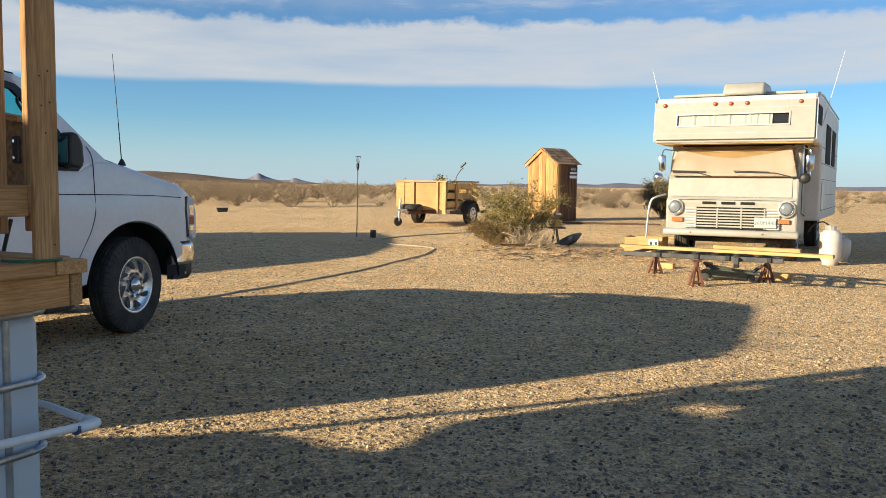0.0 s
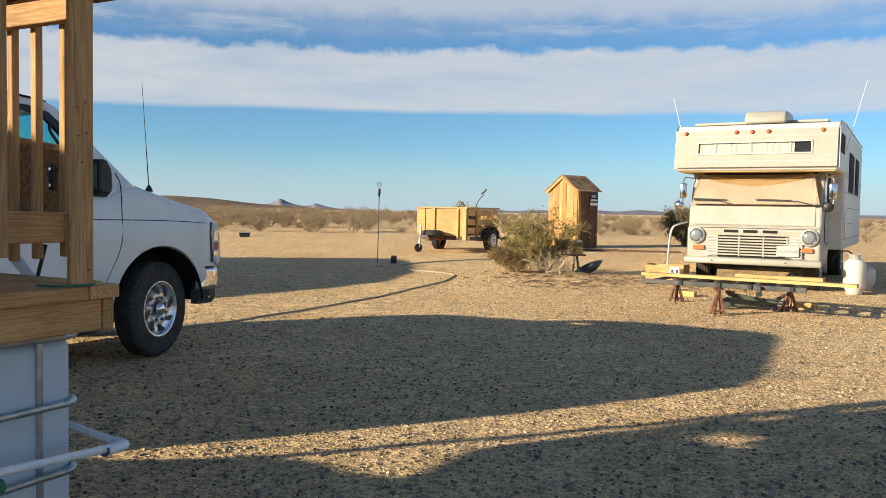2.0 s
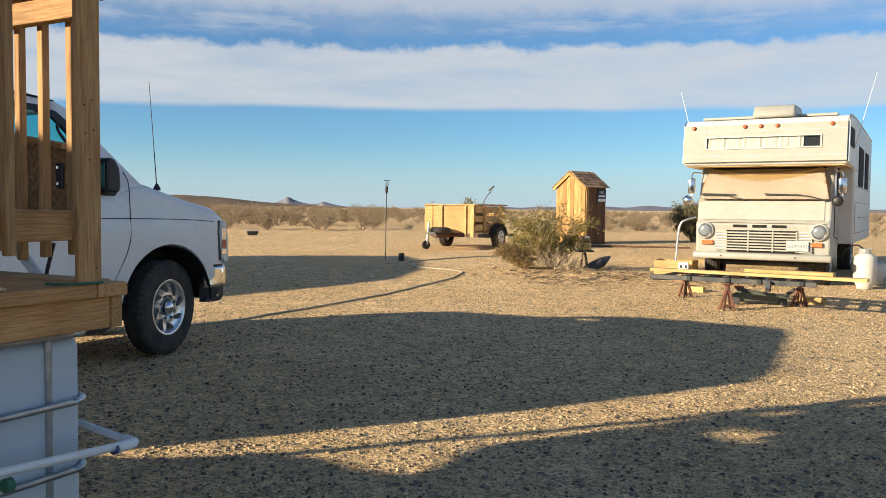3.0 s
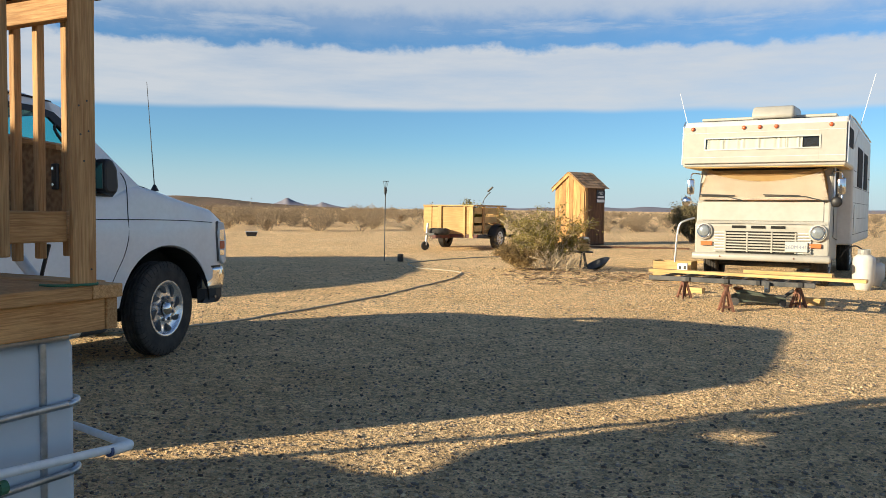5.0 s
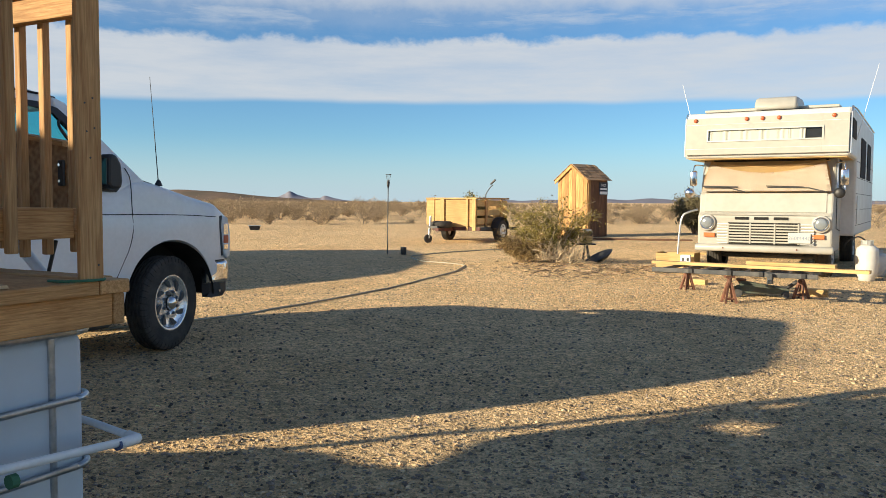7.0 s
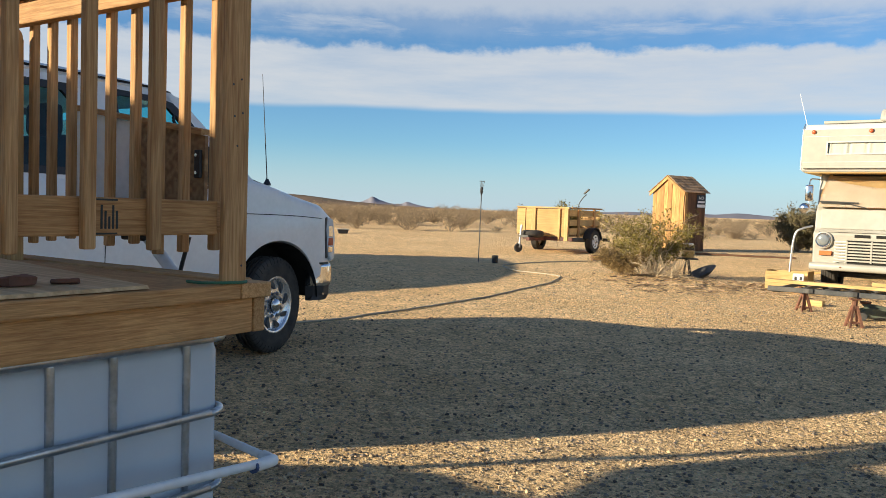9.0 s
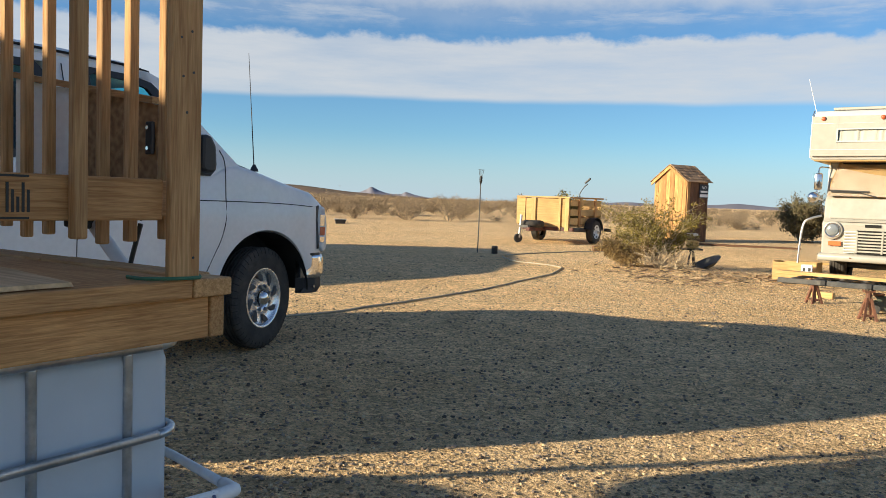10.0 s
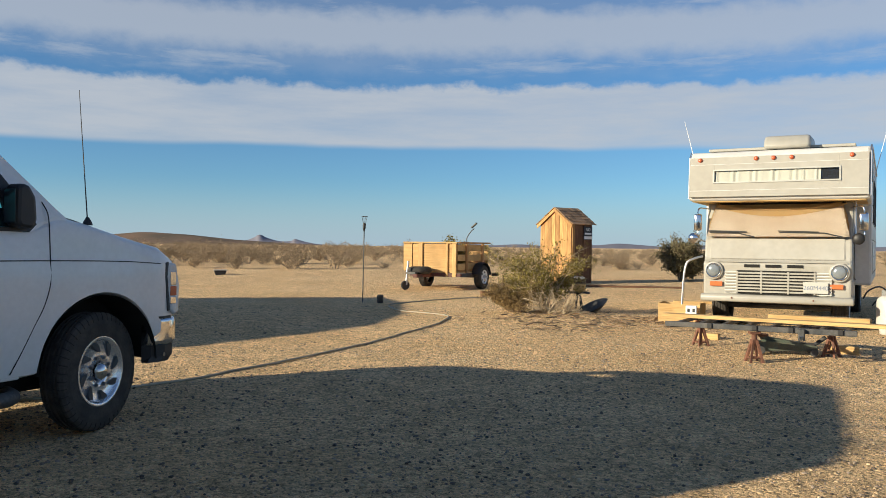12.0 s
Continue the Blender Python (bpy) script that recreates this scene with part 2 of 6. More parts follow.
SHINGLE = material("cedar_shingle", (0.34, 0.215, 0.12), 0.85, obrand=0.35, fine=0.2, fscale=50)
PLYFLOOR = wood("weathered_plywood_floor", (0.70, 0.51, 0.29), (0.50, 0.34, 0.18), 0, rough=0.9, rings=16)
HEADLAMP = material("clear_headlamp_lens", (0.62, 0.64, 0.66), 0.15, fine=0.1, fscale=60)
PLY = wood("plywood_panel", (0.58, 0.37, 0.16), (0.50, 0.30, 0.12), 0, rings=10)
OSB = material("chipboard", (0.36, 0.215, 0.10), 0.8, second=(0.22, 0.12, 0.055), scale=55, fine=0.3, fscale=110, contrast=(0.42, 0.58))
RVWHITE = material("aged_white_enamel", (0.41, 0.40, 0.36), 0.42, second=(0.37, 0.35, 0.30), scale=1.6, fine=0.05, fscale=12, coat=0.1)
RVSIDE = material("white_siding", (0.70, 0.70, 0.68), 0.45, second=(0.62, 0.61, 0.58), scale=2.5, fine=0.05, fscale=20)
CANVAS = material("tan_canvas_cover", (0.66, 0.47, 0.23), 0.9, second=(0.58, 0.38, 0.16), scale=1.8, fine=0.08, fscale=90)
CURTAIN = material("ivory_curtain", (0.60, 0.58, 0.50), 0.9, fine=0.06, fscale=60)
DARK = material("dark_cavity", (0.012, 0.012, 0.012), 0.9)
DARKSTEEL = material("dark_painted_steel", (0.055, 0.06, 0.065), 0.6, 0.4, second=(0.11, 0.105, 0.10), scale=7, fine=0.2, fscale=60)
JACKGREEN = material("faded_green_enamel", (0.09, 0.115, 0.085), 0.55, second=(0.08, 0.085, 0.065), scale=12, fine=0.15, fscale=70)
RUST = material("rusty_red_steel", (0.20, 0.085, 0.05), 0.8, second=(0.12, 0.058, 0.038), scale=14, fine=0.2, fscale=60)
TRAILERRED = material("faded_red_frame", (0.16, 0.05, 0.035), 0.7, second=(0.07, 0.035, 0.03), scale=9)
DULLALU = material("dull_window_aluminium", (0.42, 0.42, 0.39), 0.55, 0.5, fine=0.1, fscale=50)
ALU = material("aluminium_trim", (0.60, 0.60, 0.60), 0.38, 0.9, fine=0.06, fscale=50)
AMBER = material("amber_lens", (0.55, 0.12, 0.05), 0.25)
ORANGE = material("orange_signal_lens", (0.62, 0.17, 0.06), 0.25)
LENS = material("lamp_glass", (0.28, 0.31, 0.33), 0.12, 0.3, fine=0.2, fscale=90)
PLATE = material("white_plate", (0.50, 0.50, 0.46), 0.5)
INK = material("grey_blue_ink", (0.22, 0.25, 0.33), 0.6)
BLACKINK = material("black_ink", (0.02, 0.02, 0.02), 0.6)
BLUEINK = material("dark_blue_print", (0.014, 0.018, 0.035), 0.5)
WHITEINK = material("white_print", (0.75, 0.76, 0.78), 0.5)
PROPANE = material("white_propane_tank", (0.62, 0.62, 0.60), 0.4, second=(0.54, 0.52, 0.47), scale=5)
HOSE = material("garden_hose", (0.33, 0.30, 0.22), 0.6, second=(0.46, 0.41, 0.31), scale=3)
TWIG = material("dry_twig", (0.46, 0.37, 0.25), 0.9, island=0.3)
LITTER = material("dead_twig_litter", (0.24, 0.165, 0.10), 0.95, island=0.5)
TWIGDARK = material("grey_brush_twig", (0.25, 0.19, 0.135), 0.9, island=0.35)
LEAF = material("creosote_leaf", (0.21, 0.165, 0.03), 0.6, island=0.45)
LEAFDRY = material("dry_leaf", (0.23, 0.155, 0.06), 0.85, island=0.4)
JUNIPER = material("juniper_leaf", (0.12, 0.10, 0.045), 0.8, island=0.4)
SCRUB = material("desert_scrub_foliage", (0.30, 0.225, 0.14), 0.9, island=0.55)
HILL = material("far_hill", (0.23, 0.165, 0.125), 1.0, second=(0.15, 0.125, 0.10), scale=0.02, spec=0.0)
# distance haze is mixed into this blue-grey colour
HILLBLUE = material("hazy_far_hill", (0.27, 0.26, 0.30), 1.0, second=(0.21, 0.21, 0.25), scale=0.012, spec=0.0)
GREENROPE = material("green_cord", (0.05, 0.16, 0.09), 0.8)
VANGLASS = glass_material("tinted_van_glass", (0.42, 0.80, 0.80))
CREAM = material("pale_cream_canvas", (0.76, 0.66, 0.53), 0.9, second=(0.68, 0.56, 0.42), scale=2.2, fine=0.07, fscale=80)
MIRROR = material("dark_mirror_glass", (0.03, 0.035, 0.04), 0.15)
CLEARGLASS = glass_material("clear_glass", (0.85, 0.88, 0.88))
SEATCLOTH = material("dark_seat_cloth", (0.03, 0.033, 0.045), 0.9)


# ---- mesh helpers ----
def part(name, bm, mat, parent=None, label="", smooth=False):
    """Links a bmesh as one mesh object, under a thing or a part."""
    me = bpy.data.meshes.new(name)
    bmesh.ops.recalc_face_normals(bm, faces=bm.faces)
    bm.to_mesh(me)
    bm.free()
    if smooth:
        for f in me.polygons:
            f.use_smooth = True
    me.materials.append(mat)
    ob = new(name, me)
    if parent is not None:
        ob.parent = parent
    if label:
        ob["label"] = label
    return ob


def raw(name, verts, faces, mat, parent=None, smooth=False):
    me = bpy.data.meshes.new(name)
    me.from_pydata(verts, [], faces)
    me.materials.append(mat)
    if smooth:
        for f in me.polygons:
            f.use_smooth = True
    ob = new(name, me)
    if parent is not None:
        ob.parent = parent
    return ob


def thing(name, m, label, category, group="", kind=""):
    ob = new(name)
    ob.matrix_world = m
    ob.empty_display_size = 0.1
    return tagged(ob, label, category, group, kind)


def box(x0, x1, y0, y1, z0, z1, bevel=0.0, bm=None, m=None):
    bm = bm or bmesh.new()
    t = bmesh.new()
    bmesh.ops.create_cube(t, size=1)
    for v in t.verts:
        v.co = Vector((x0 + (v.co.x + .5) * (x1 - x0), y0 + (v.co.y + .5) * (y1 - y0), z0 + (v.co.z + .5) * (z1 - z0)))
    if bevel:
        bmesh.ops.bevel(t, geom=t.edges[:], offset=bevel, segments=2, affect="EDGES", profile=0.5)
    if m is not None:
        bmesh.ops.transform(t, matrix=m, verts=t.verts)
    return merge(bm, t)


def merge(bm, t):
    me = bpy.data.meshes.new("temp")
    t.to_mesh(me)
    t.free()
    bm.from_mesh(me)
    bpy.data.meshes.remove(me)
    return bm


def rod(a, b, r, r2=None, seg=10, bm=None):
    """Round bar from a to b."""
    bm = bm or bmesh.new()
    a, b = Vector(a), Vector(b)
    t = bmesh.new()
    bmesh.ops.create_cone(t, cap_ends=True, segments=seg, radius1=r, radius2=r if r2 is None else r2, depth=(b - a).length)
    q = (b - a).to_track_quat("Z", "Y").to_matrix().to_4x4()
    bmesh.ops.transform(t, matrix=Matrix.Translation((a + b) / 2) @ q, verts=t.verts)
    return merge(bm, t)


def tube(points, r, seg=8, bm=None, flat=1.0):
    """Tube along points, with a ring at each point."""
    bm = bm or bmesh.new()
    pts = [Vector(p) for p in points]
    rings = []
    for i, p in enumerate(pts):
        d = (pts[min(i + 1, len(pts) - 1)] - pts[max(i - 1, 0)]).normalized()
        u = d.cross(Vector((0, 0, 1)))
        u = u.normalized() if u.length > 1e-3 else Vector((1, 0, 0))
        w = u.cross(d)
        rings.append([bm.verts.new(p + (u * math.cos(k * 2 * math.pi / seg) + w * math.sin(k * 2 * math.pi / seg) * flat) * r) for k in range(seg)])
    for a, b in zip(rings, rings[1:]):
        for k in range(seg):
            bm.faces.new((a[k], a[(k + 1) % seg], b[(k + 1) % seg], b[k]))
    bm.faces.new(rings[0][::-1])
    bm.faces.new(rings[-1])
    return bm


def bend(points, per=6):
    """Smooth curve through points (Catmull-Rom)."""
    p = [Vector(q) for q in points]
    p = [p[0] * 2 - p[1]] + p + [p[-1] * 2 - p[-2]]
    out = []
    for i in range(1, len(p) - 2):
        for k in range(per):
            t = k / per
            a, b, c, d = p[i - 1], p[i], p[i + 1], p[i + 2]
            out.append(0.5 * ((2 * b) + (c - a) * t + (2 * a - 5 * b + 4 * c - d) * t * t + (3 * b - a - 3 * c + d) * t ** 3))
    return out + [p[-2]]


def lathe(profile, axis="Y", seg=32, bm=None, m=None, caps=True):
    """Turned body: (radius, along) pairs round an axis."""
    bm = bm or bmesh.new()
    t = bmesh.new()
    rings = []
    for r, h in profile:
        ring = []
        for k in range(seg):
            a = 2 * math.pi * k / seg
            c, s = r * math.cos(a), r * math.sin(a)
            ring.append(t.verts.new((c, h, s) if axis == "Y" else (c, s, h)))
        rings.append(ring)
    for a, b in zip(rings, rings[1:]):
        for k in range(seg):
            t.faces.new((a[k], a[(k + 1) % seg], b[(k + 1) % seg], b[k]))
    if caps:
        t.faces.new(rings[0][::-1])
        t.faces.new(rings[-1])
    if m is not None:
        bmesh.ops.transform(t, matrix=m, verts=t.verts)
    return merge(bm, t)


def prism(poly, d0, d1, plane="XZ", bm=None, bevel=0.0):
    """Flat outline given thickness; plane names the outline's two axes."""
    bm = bm or bmesh.new()
    t = bmesh.new()

    def at(u, v, d):
        return {"XZ": (u, d, v), "XY": (u, v, d), "YZ": (d, u, v)}[plane]

    a = [t.verts.new(at(u, v, d0)) for u, v in poly]
    b = [t.verts.new(at(u, v, d1)) for u, v in poly]
    t.faces.new(a)
    t.faces.new(b[::-1])
    n = len(poly)
    for k in range(n):
        t.faces.new((a[k], b[k], b[(k + 1) % n], a[(k + 1) % n]))
    bmesh.ops.recalc_face_normals(t, faces=t.faces)
    if bevel:
        bmesh.ops.bevel(t, geom=t.edges[:], offset=bevel, segments=2, affect="EDGES", profile=0.5)
    return merge(bm, t)


def lettering(text, size, m, mat, parent, name="lettering"):
    """Words in the built-in font, as a thin mesh."""
    cu = bpy.data.curves.new(name, "FONT")
    cu.body, cu.size, cu.extrude, cu.align_x, cu.align_y = text, size, 0.001, "CENTER", "CENTER"
    tmp = bpy.data.objects.new(name, cu)
    scene.collection.objects.link(tmp)
    me = bpy.data.meshes.new_from_object(tmp.evaluated_get(bpy.context.evaluated_depsgraph_get()))
    bpy.data.objects.remove(tmp)
    me.materials.clear()
    me.materials.append(mat)
    ob = new(name, me)
    ob.parent = parent
    ob.matrix_local = m
    return ob


def carve(ob, cutters):
    """Cuts the closed cutter meshes out of a mesh object, for good."""
    for bm in cutters:
        c = part("cutter", bm, DARK)
        md = ob.modifiers.new("cut", "BOOLEAN")
        md.operation, md.solver, md.object = "DIFFERENCE", "EXACT", c
        me = bpy.data.meshes.new_from_object(ob.evaluated_get(bpy.context.evaluated_depsgraph_get()))
        ob.modifiers.clear()
        ob.data = me
        bpy.data.objects.remove(c)


# ---- ground ----
def ground_height(x, y):
    h = 0.014 * (max(3.0, min(y, 40.0)) - 3.0) - 0.05 * max(0.0, min(1.0, (2.2 - y) / 2.0))
    near = 1.0 / (1.0 + (max(0.0, math.hypot(x, y - 8) - 25) / 40) ** 2)
    h += near * (0.020 * noise.noise((x * 0.45, y * 0.45, 0.3)) + 0.009 * noise.noise((x * 2.1, y * 2.1, 4.0)))
    d = math.hypot(x + 2.9, y - 5.4) / 2.2
    h += 0.035 * math.exp(-d * d * d * d)
    d = math.hypot((x - 1.35) / 1.7, (y - 13.8) / 1.1)
    h += 0.11 * math.exp(-d * d)
    far = math.hypot(x, y)
    if far > 60:
        h += 0.0006 * min(far - 60, 900) * (0.5 - max(-1.0, min(1.0, x / far)) * 0.9)
    return h


def spaced(lo, hi, fine_lo, fine_hi, step, grow=1.13):
    vals = list(np.arange(fine_lo, fine_hi, step))
    s, v = step, fine_hi
    while v < hi:
        vals.append(v)
        s *= grow
        v += s
    vals.append(hi)
    s, v = step, fine_lo - step
    while v > lo:
        vals.append(v)
        s *= grow
        v -= s
    vals.append(lo)
    return sorted(vals)


def make_ground():
    xs, ys = spaced(-3200, 3200, -7, 9, 0.13), spaced(-900, 3600, -2, 17, 0.13)
    verts = [(x, y, ground_height(x, y) + (0.006 * noise.noise((x * 7, y * 7, 9)) if abs(x) < 10 and y < 20 else 0)) for y in ys for x in xs]
    nx = len(xs)
    faces = [(j * nx + i, j * nx + i + 1, (j + 1) * nx + i + 1, (j + 1) * nx + i) for j in range(len(ys) - 1) for i in range(nx - 1)]
    ob = raw("ground", verts, faces, SAND, smooth=True)
    tagged(ob, "sandy desert ground strewn with fine gravel", "ground", kind="structure")


make_ground()


# ---- far hills ----
def ridge(name, label, pts, depth, mat, seed):
    """A ridge seen from afar: skyline points (x, y, height) with slopes falling to both sides."""
    crest = bend(pts, 10)
    verts, faces = [], []
    n = len(crest)
    for i, p in enumerate(crest):
        out = Vector((p.x, p.y, 0)).normalized()
        for k, (d, s) in enumerate(((-1, 0), (-.6, .35), (-.25, .8), (0, 1), (.3, .75), (1, 0))):
            j = noise.noise((p.x * .01 + seed, p.y * .01, k * 1.7)) * 0.16 * p.z * (0 < k < 5)
            verts.append((p.x + out.x * d * depth, p.y + out.y * d * depth, p.z * s + j - (1.0 if k in (0, 5) else 0)))
    for i in range(n - 1):
        for k in range(5):
            faces.append((i * 6 + k, i * 6 + k + 1, (i + 1) * 6 + k + 1, (i + 1) * 6 + k))
    ob = raw(name, verts, faces, mat, smooth=True)
    return tagged(ob, label, "hill", kind="structure")


ridge("backdrop_brown_ridge", "low brown desert ridge on the horizon", [(-760, 1500, 3), (-640, 1500, 16), (-570, 1500, 23), (-520, 1500, 21), (-450, 1500, 15), (-390, 1500, 9), (-320, 1500, 5), (-230, 1500, 2)], 160, HILL, 3)
ridge("backdrop_cone_hill", "cone-shaped hill on the horizon, tinted blue for haze", [(-830, 2950, 4), (-760, 2950, 14), (-722, 2950, 26), (-700, 2950, 36), (-672, 2950, 25), (-630, 2950, 14), (-590, 2950, 14), (-570, 2950, 22), (-535, 2950, 14), (-480, 2950, 5), (-380, 2950, 2)], 120, HILLBLUE, 5)
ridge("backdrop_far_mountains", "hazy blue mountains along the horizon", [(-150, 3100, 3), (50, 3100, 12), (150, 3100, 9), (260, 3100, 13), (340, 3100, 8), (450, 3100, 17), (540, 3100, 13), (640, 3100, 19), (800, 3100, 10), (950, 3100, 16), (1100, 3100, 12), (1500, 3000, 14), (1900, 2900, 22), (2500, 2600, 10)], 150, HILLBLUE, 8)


# ---- deck with railing, water tote below ----
DECK_Z = 1.030
DECK = pose(-0.915, 2.245, 0, 0, 0, -25)   # local +y away along the van, +x outward


def board(name, x0, x1, y0, y1, z0, z1, mat, parent, label="", bevel=0.004):
    """One piece of lumber, its own object, its mesh centred on it so that the grain runs in its own frame."""
    c = Vector(((x0 + x1) / 2, (y0 + y1) / 2, (z0 + z1) / 2))
    ob = part(name, box(x0 - c.x, x1 - c.x, y0 - c.y, y1 - c.y, z0 - c.z, z1 - c.z, bevel), mat, parent, label)
    ob.location = c
    return ob


def make_deck():
    d = thing("deck", DECK, "raised wooden deck of brown treated lumber with board railing", "deck")
    # edge boards on top, with a butt joint near the corner
    board("edge_board", -0.095, -0.006, -0.125, -0.025, DECK_Z - 0.038, DECK_Z, WOOD_X, d)
    board("edge_board", -0.095, -0.006, -1.9, -0.128, DECK_Z - 0.038, DECK_Z, WOOD_Y, d)
    board("edge_board", -0.62, -0.098, -0.092, -0.005, DECK_Z - 0.036, DECK_Z + 0.002, WOOD_X, d)
    board("edge_board", -1.35, -0.624, -0.092, -0.005, DECK_Z - 0.037, DECK_Z + 0.001, WOOD_X, d)
    # rim boards
    board("rim_board", -0.068, -0.030, -1.9, -0.066, DECK_Z - 0.128, DECK_Z - 0.040, WOOD_Y, d)
    board("rim_board", -1.35, -0.026, -0.065, -0.027, DECK_Z - 0.128, DECK_Z - 0.040, WOOD_X, d)
    # plywood floor in two sheets, worn edge
    part("subfloor", box(-1.34, -0.092, -1.9, -0.092, DECK_Z - 0.020, DECK_Z - 0.005, 0.002), WOOD_X, d)
    bm = bmesh.new()
    rim = [(-0.022 - 0.004 * (k % 2) - 0.005 * noise.noise((k * 0.7, 3, 1)), -1.9 + 1.52 * k / 24) for k in range(25)]
    rim += [(-0.06 - 1.28 * k / 12, -0.372 + 0.222 * k / 12 + 0.006 * noise.noise((k * 0.9, 8, 1))) for k in range(13)] + [(-1.34, -1.9)]
    low = [bm.verts.new((x, y, DECK_Z + 0.0025)) for x, y in rim]
    top = [bm.verts.new((x - 0.003, y - 0.003, DECK_Z + 0.0103)) for x, y in rim]
    bm.faces.new(top)
    bm.faces.new(low[::-1])
    for k in range(len(rim)):
        bm.faces.new((low[k], low[(k + 1) % len(rim)], top[(k + 1) % len(rim)], top[k]))
    bmesh.ops.recalc_face_normals(bm, faces=bm.faces[:])
    part("floor_panel", bm, PLYFLOOR, d, "worn weathered plywood deck floor")
    for k in range(4):
        board("joist", -1.33, -0.065, -0.5 - k * 0.45, -0.462 - k * 0.45, DECK_Z - 0.128, DECK_Z - 0.014, WOOD_X, d)
    # corner post and right-hand rail
    post = board("post", -0.023, -0.006, -0.186, -0.112, DECK_Z, 1.815, WOOD_Z, d)
    for zz, yy in ((1.52, -0.14), (1.505, -0.165), (1.44, -0.135), (1.43, -0.16), (1.36, -0.15), (1.07, -0.13)):
        part("nail", rod((0.0080, yy + 0.149, zz - 1.4175), (0.0098, yy + 0.149, zz - 1.4175), 0.0028, seg=6), DARKSTEEL, post)
    board("rail", -0.064, -0.026, -1.9, -0.188, 1.150, 1.231, WOOD_Y, d, "printed two by four bottom rail")
    board("top_rail", -0.085, 0.022, -1.9, -0.04, 1.817, 1.855, WOOD_Y, d)
    for k, yy in enumerate((-0.378, -0.537, -0.698, -0.858, -1.02, -1.18)):
        board("baluster", -0.025, -0.003, yy - 0.0135, yy + 0.0135, 1.118 + 0.006 * (k % 2), 1.815, WOOD_Z, d)
    # far rail, running away to the left
    board("rail", -1.25, -0.07, -0.100, -0.062, 1.152, 1.229, WOOD_X, d)
    board("top_rail", -1.60, -0.088, -0.140, -0.000, 1.842, 1.880, WOOD_X, d, "sunlit top rail of the far railing")
    board("upper_rail", -1.60, -0.066, -0.099, -0.062, 1.765, 1.839, WOOD_X, d)
    for k, xx in enumerate((-0.20, -0.324, -0.43, -0.538, -0.655, -0.755, -0.852, -0.957, -1.058)):
        board("baluster", xx - 0.0125, xx + 0.0125, -0.061, -0.036, 1.10 - 0.012 * (k % 3), 1.838, WOOD_Z, d)
    pts = [(-1.105, DECK_Z - 0.037), (-1.018, DECK_Z - 0.037), (-1.026, 1.71), (-1.036, 1.735), (-1.056, 1.752), (-1.080, 1.752), (-1.100, 1.735), (-1.112, 1.71)]
    brace = part("leaning_board", prism(pts, -0.142, -0.103), PINE_Z, d, "pale upright board with rounded top")
    for zz in (1.66, 1.40, 1.12):
        part("bolt", rod((-1.06, -0.142, zz), (-1.06, -0.146, zz), 0.006, seg=8), DARKSTEEL, brace)
    for k, zz in enumerate((1.62, 1.52, 1.41, 1.37, 1.255)):
        board("rack_slat", -1.60, -1.107 - 0.004 * (k % 2), -0.150, -0.130, zz, zz + 0.036, PINE_X, d)
    part("cord", tube(bend([(-0.10, -0.215, DECK_Z + .004), (-0.03, -0.222, DECK_Z + .006), (0.002, -0.15, DECK_Z + .005), (-0.02, -0.10, DECK_Z + .004), (-0.07, -0.105, DECK_Z + .006)], 5), 0.004, 6), GREENROPE, d, "green cord tied round the post foot")
    # grade stamp on the rail, plain bars
    for k in range(5):
        part("stamp_mark", box(-0.0258, -0.0252, -0.500 + k * 0.009, -0.495 + k * 0.009, 1.165, 1.215 - 0.012 * (k % 3)), BLACKINK, d)
    part("stamp_mark", box(-0.0258, -0.0252, -0.515, -0.46, 1.224, 1.228), BLACKINK, d)
    part("stamp_mark", box(-0.0258, -0.0252, -0.515, -0.46, 1.153, 1.157), BLACKINK, d)
    return d


make_deck()


def wood_block(x, y, sx, sy, sz, rz, label):
    t = thing("wood_scrap", DECK @ pose(x, y, DECK_Z + 0.0103, 0, 0, rz), label, "wood scrap")
    bm = box(-sx / 2, sx / 2, -sy / 2, sy / 2, 0, sz, 0.004)
    for v in bm.verts:
        v.co += Vector([0.006 * noise.noise(v.co * 40 + Vector((k, 0, 0))) for k in range(3)])
    part("block", bm, RUST, t)


wood_block(-0.16, -0.60, 0.038, 0.062, 0.022, 10, "small dark red block lying on the plywood deck floor")
wood_block(-0.15, -0.50, 0.030, 0.055, 0.011, -25, "thin brown chip of scrap on the plywood deck floor")


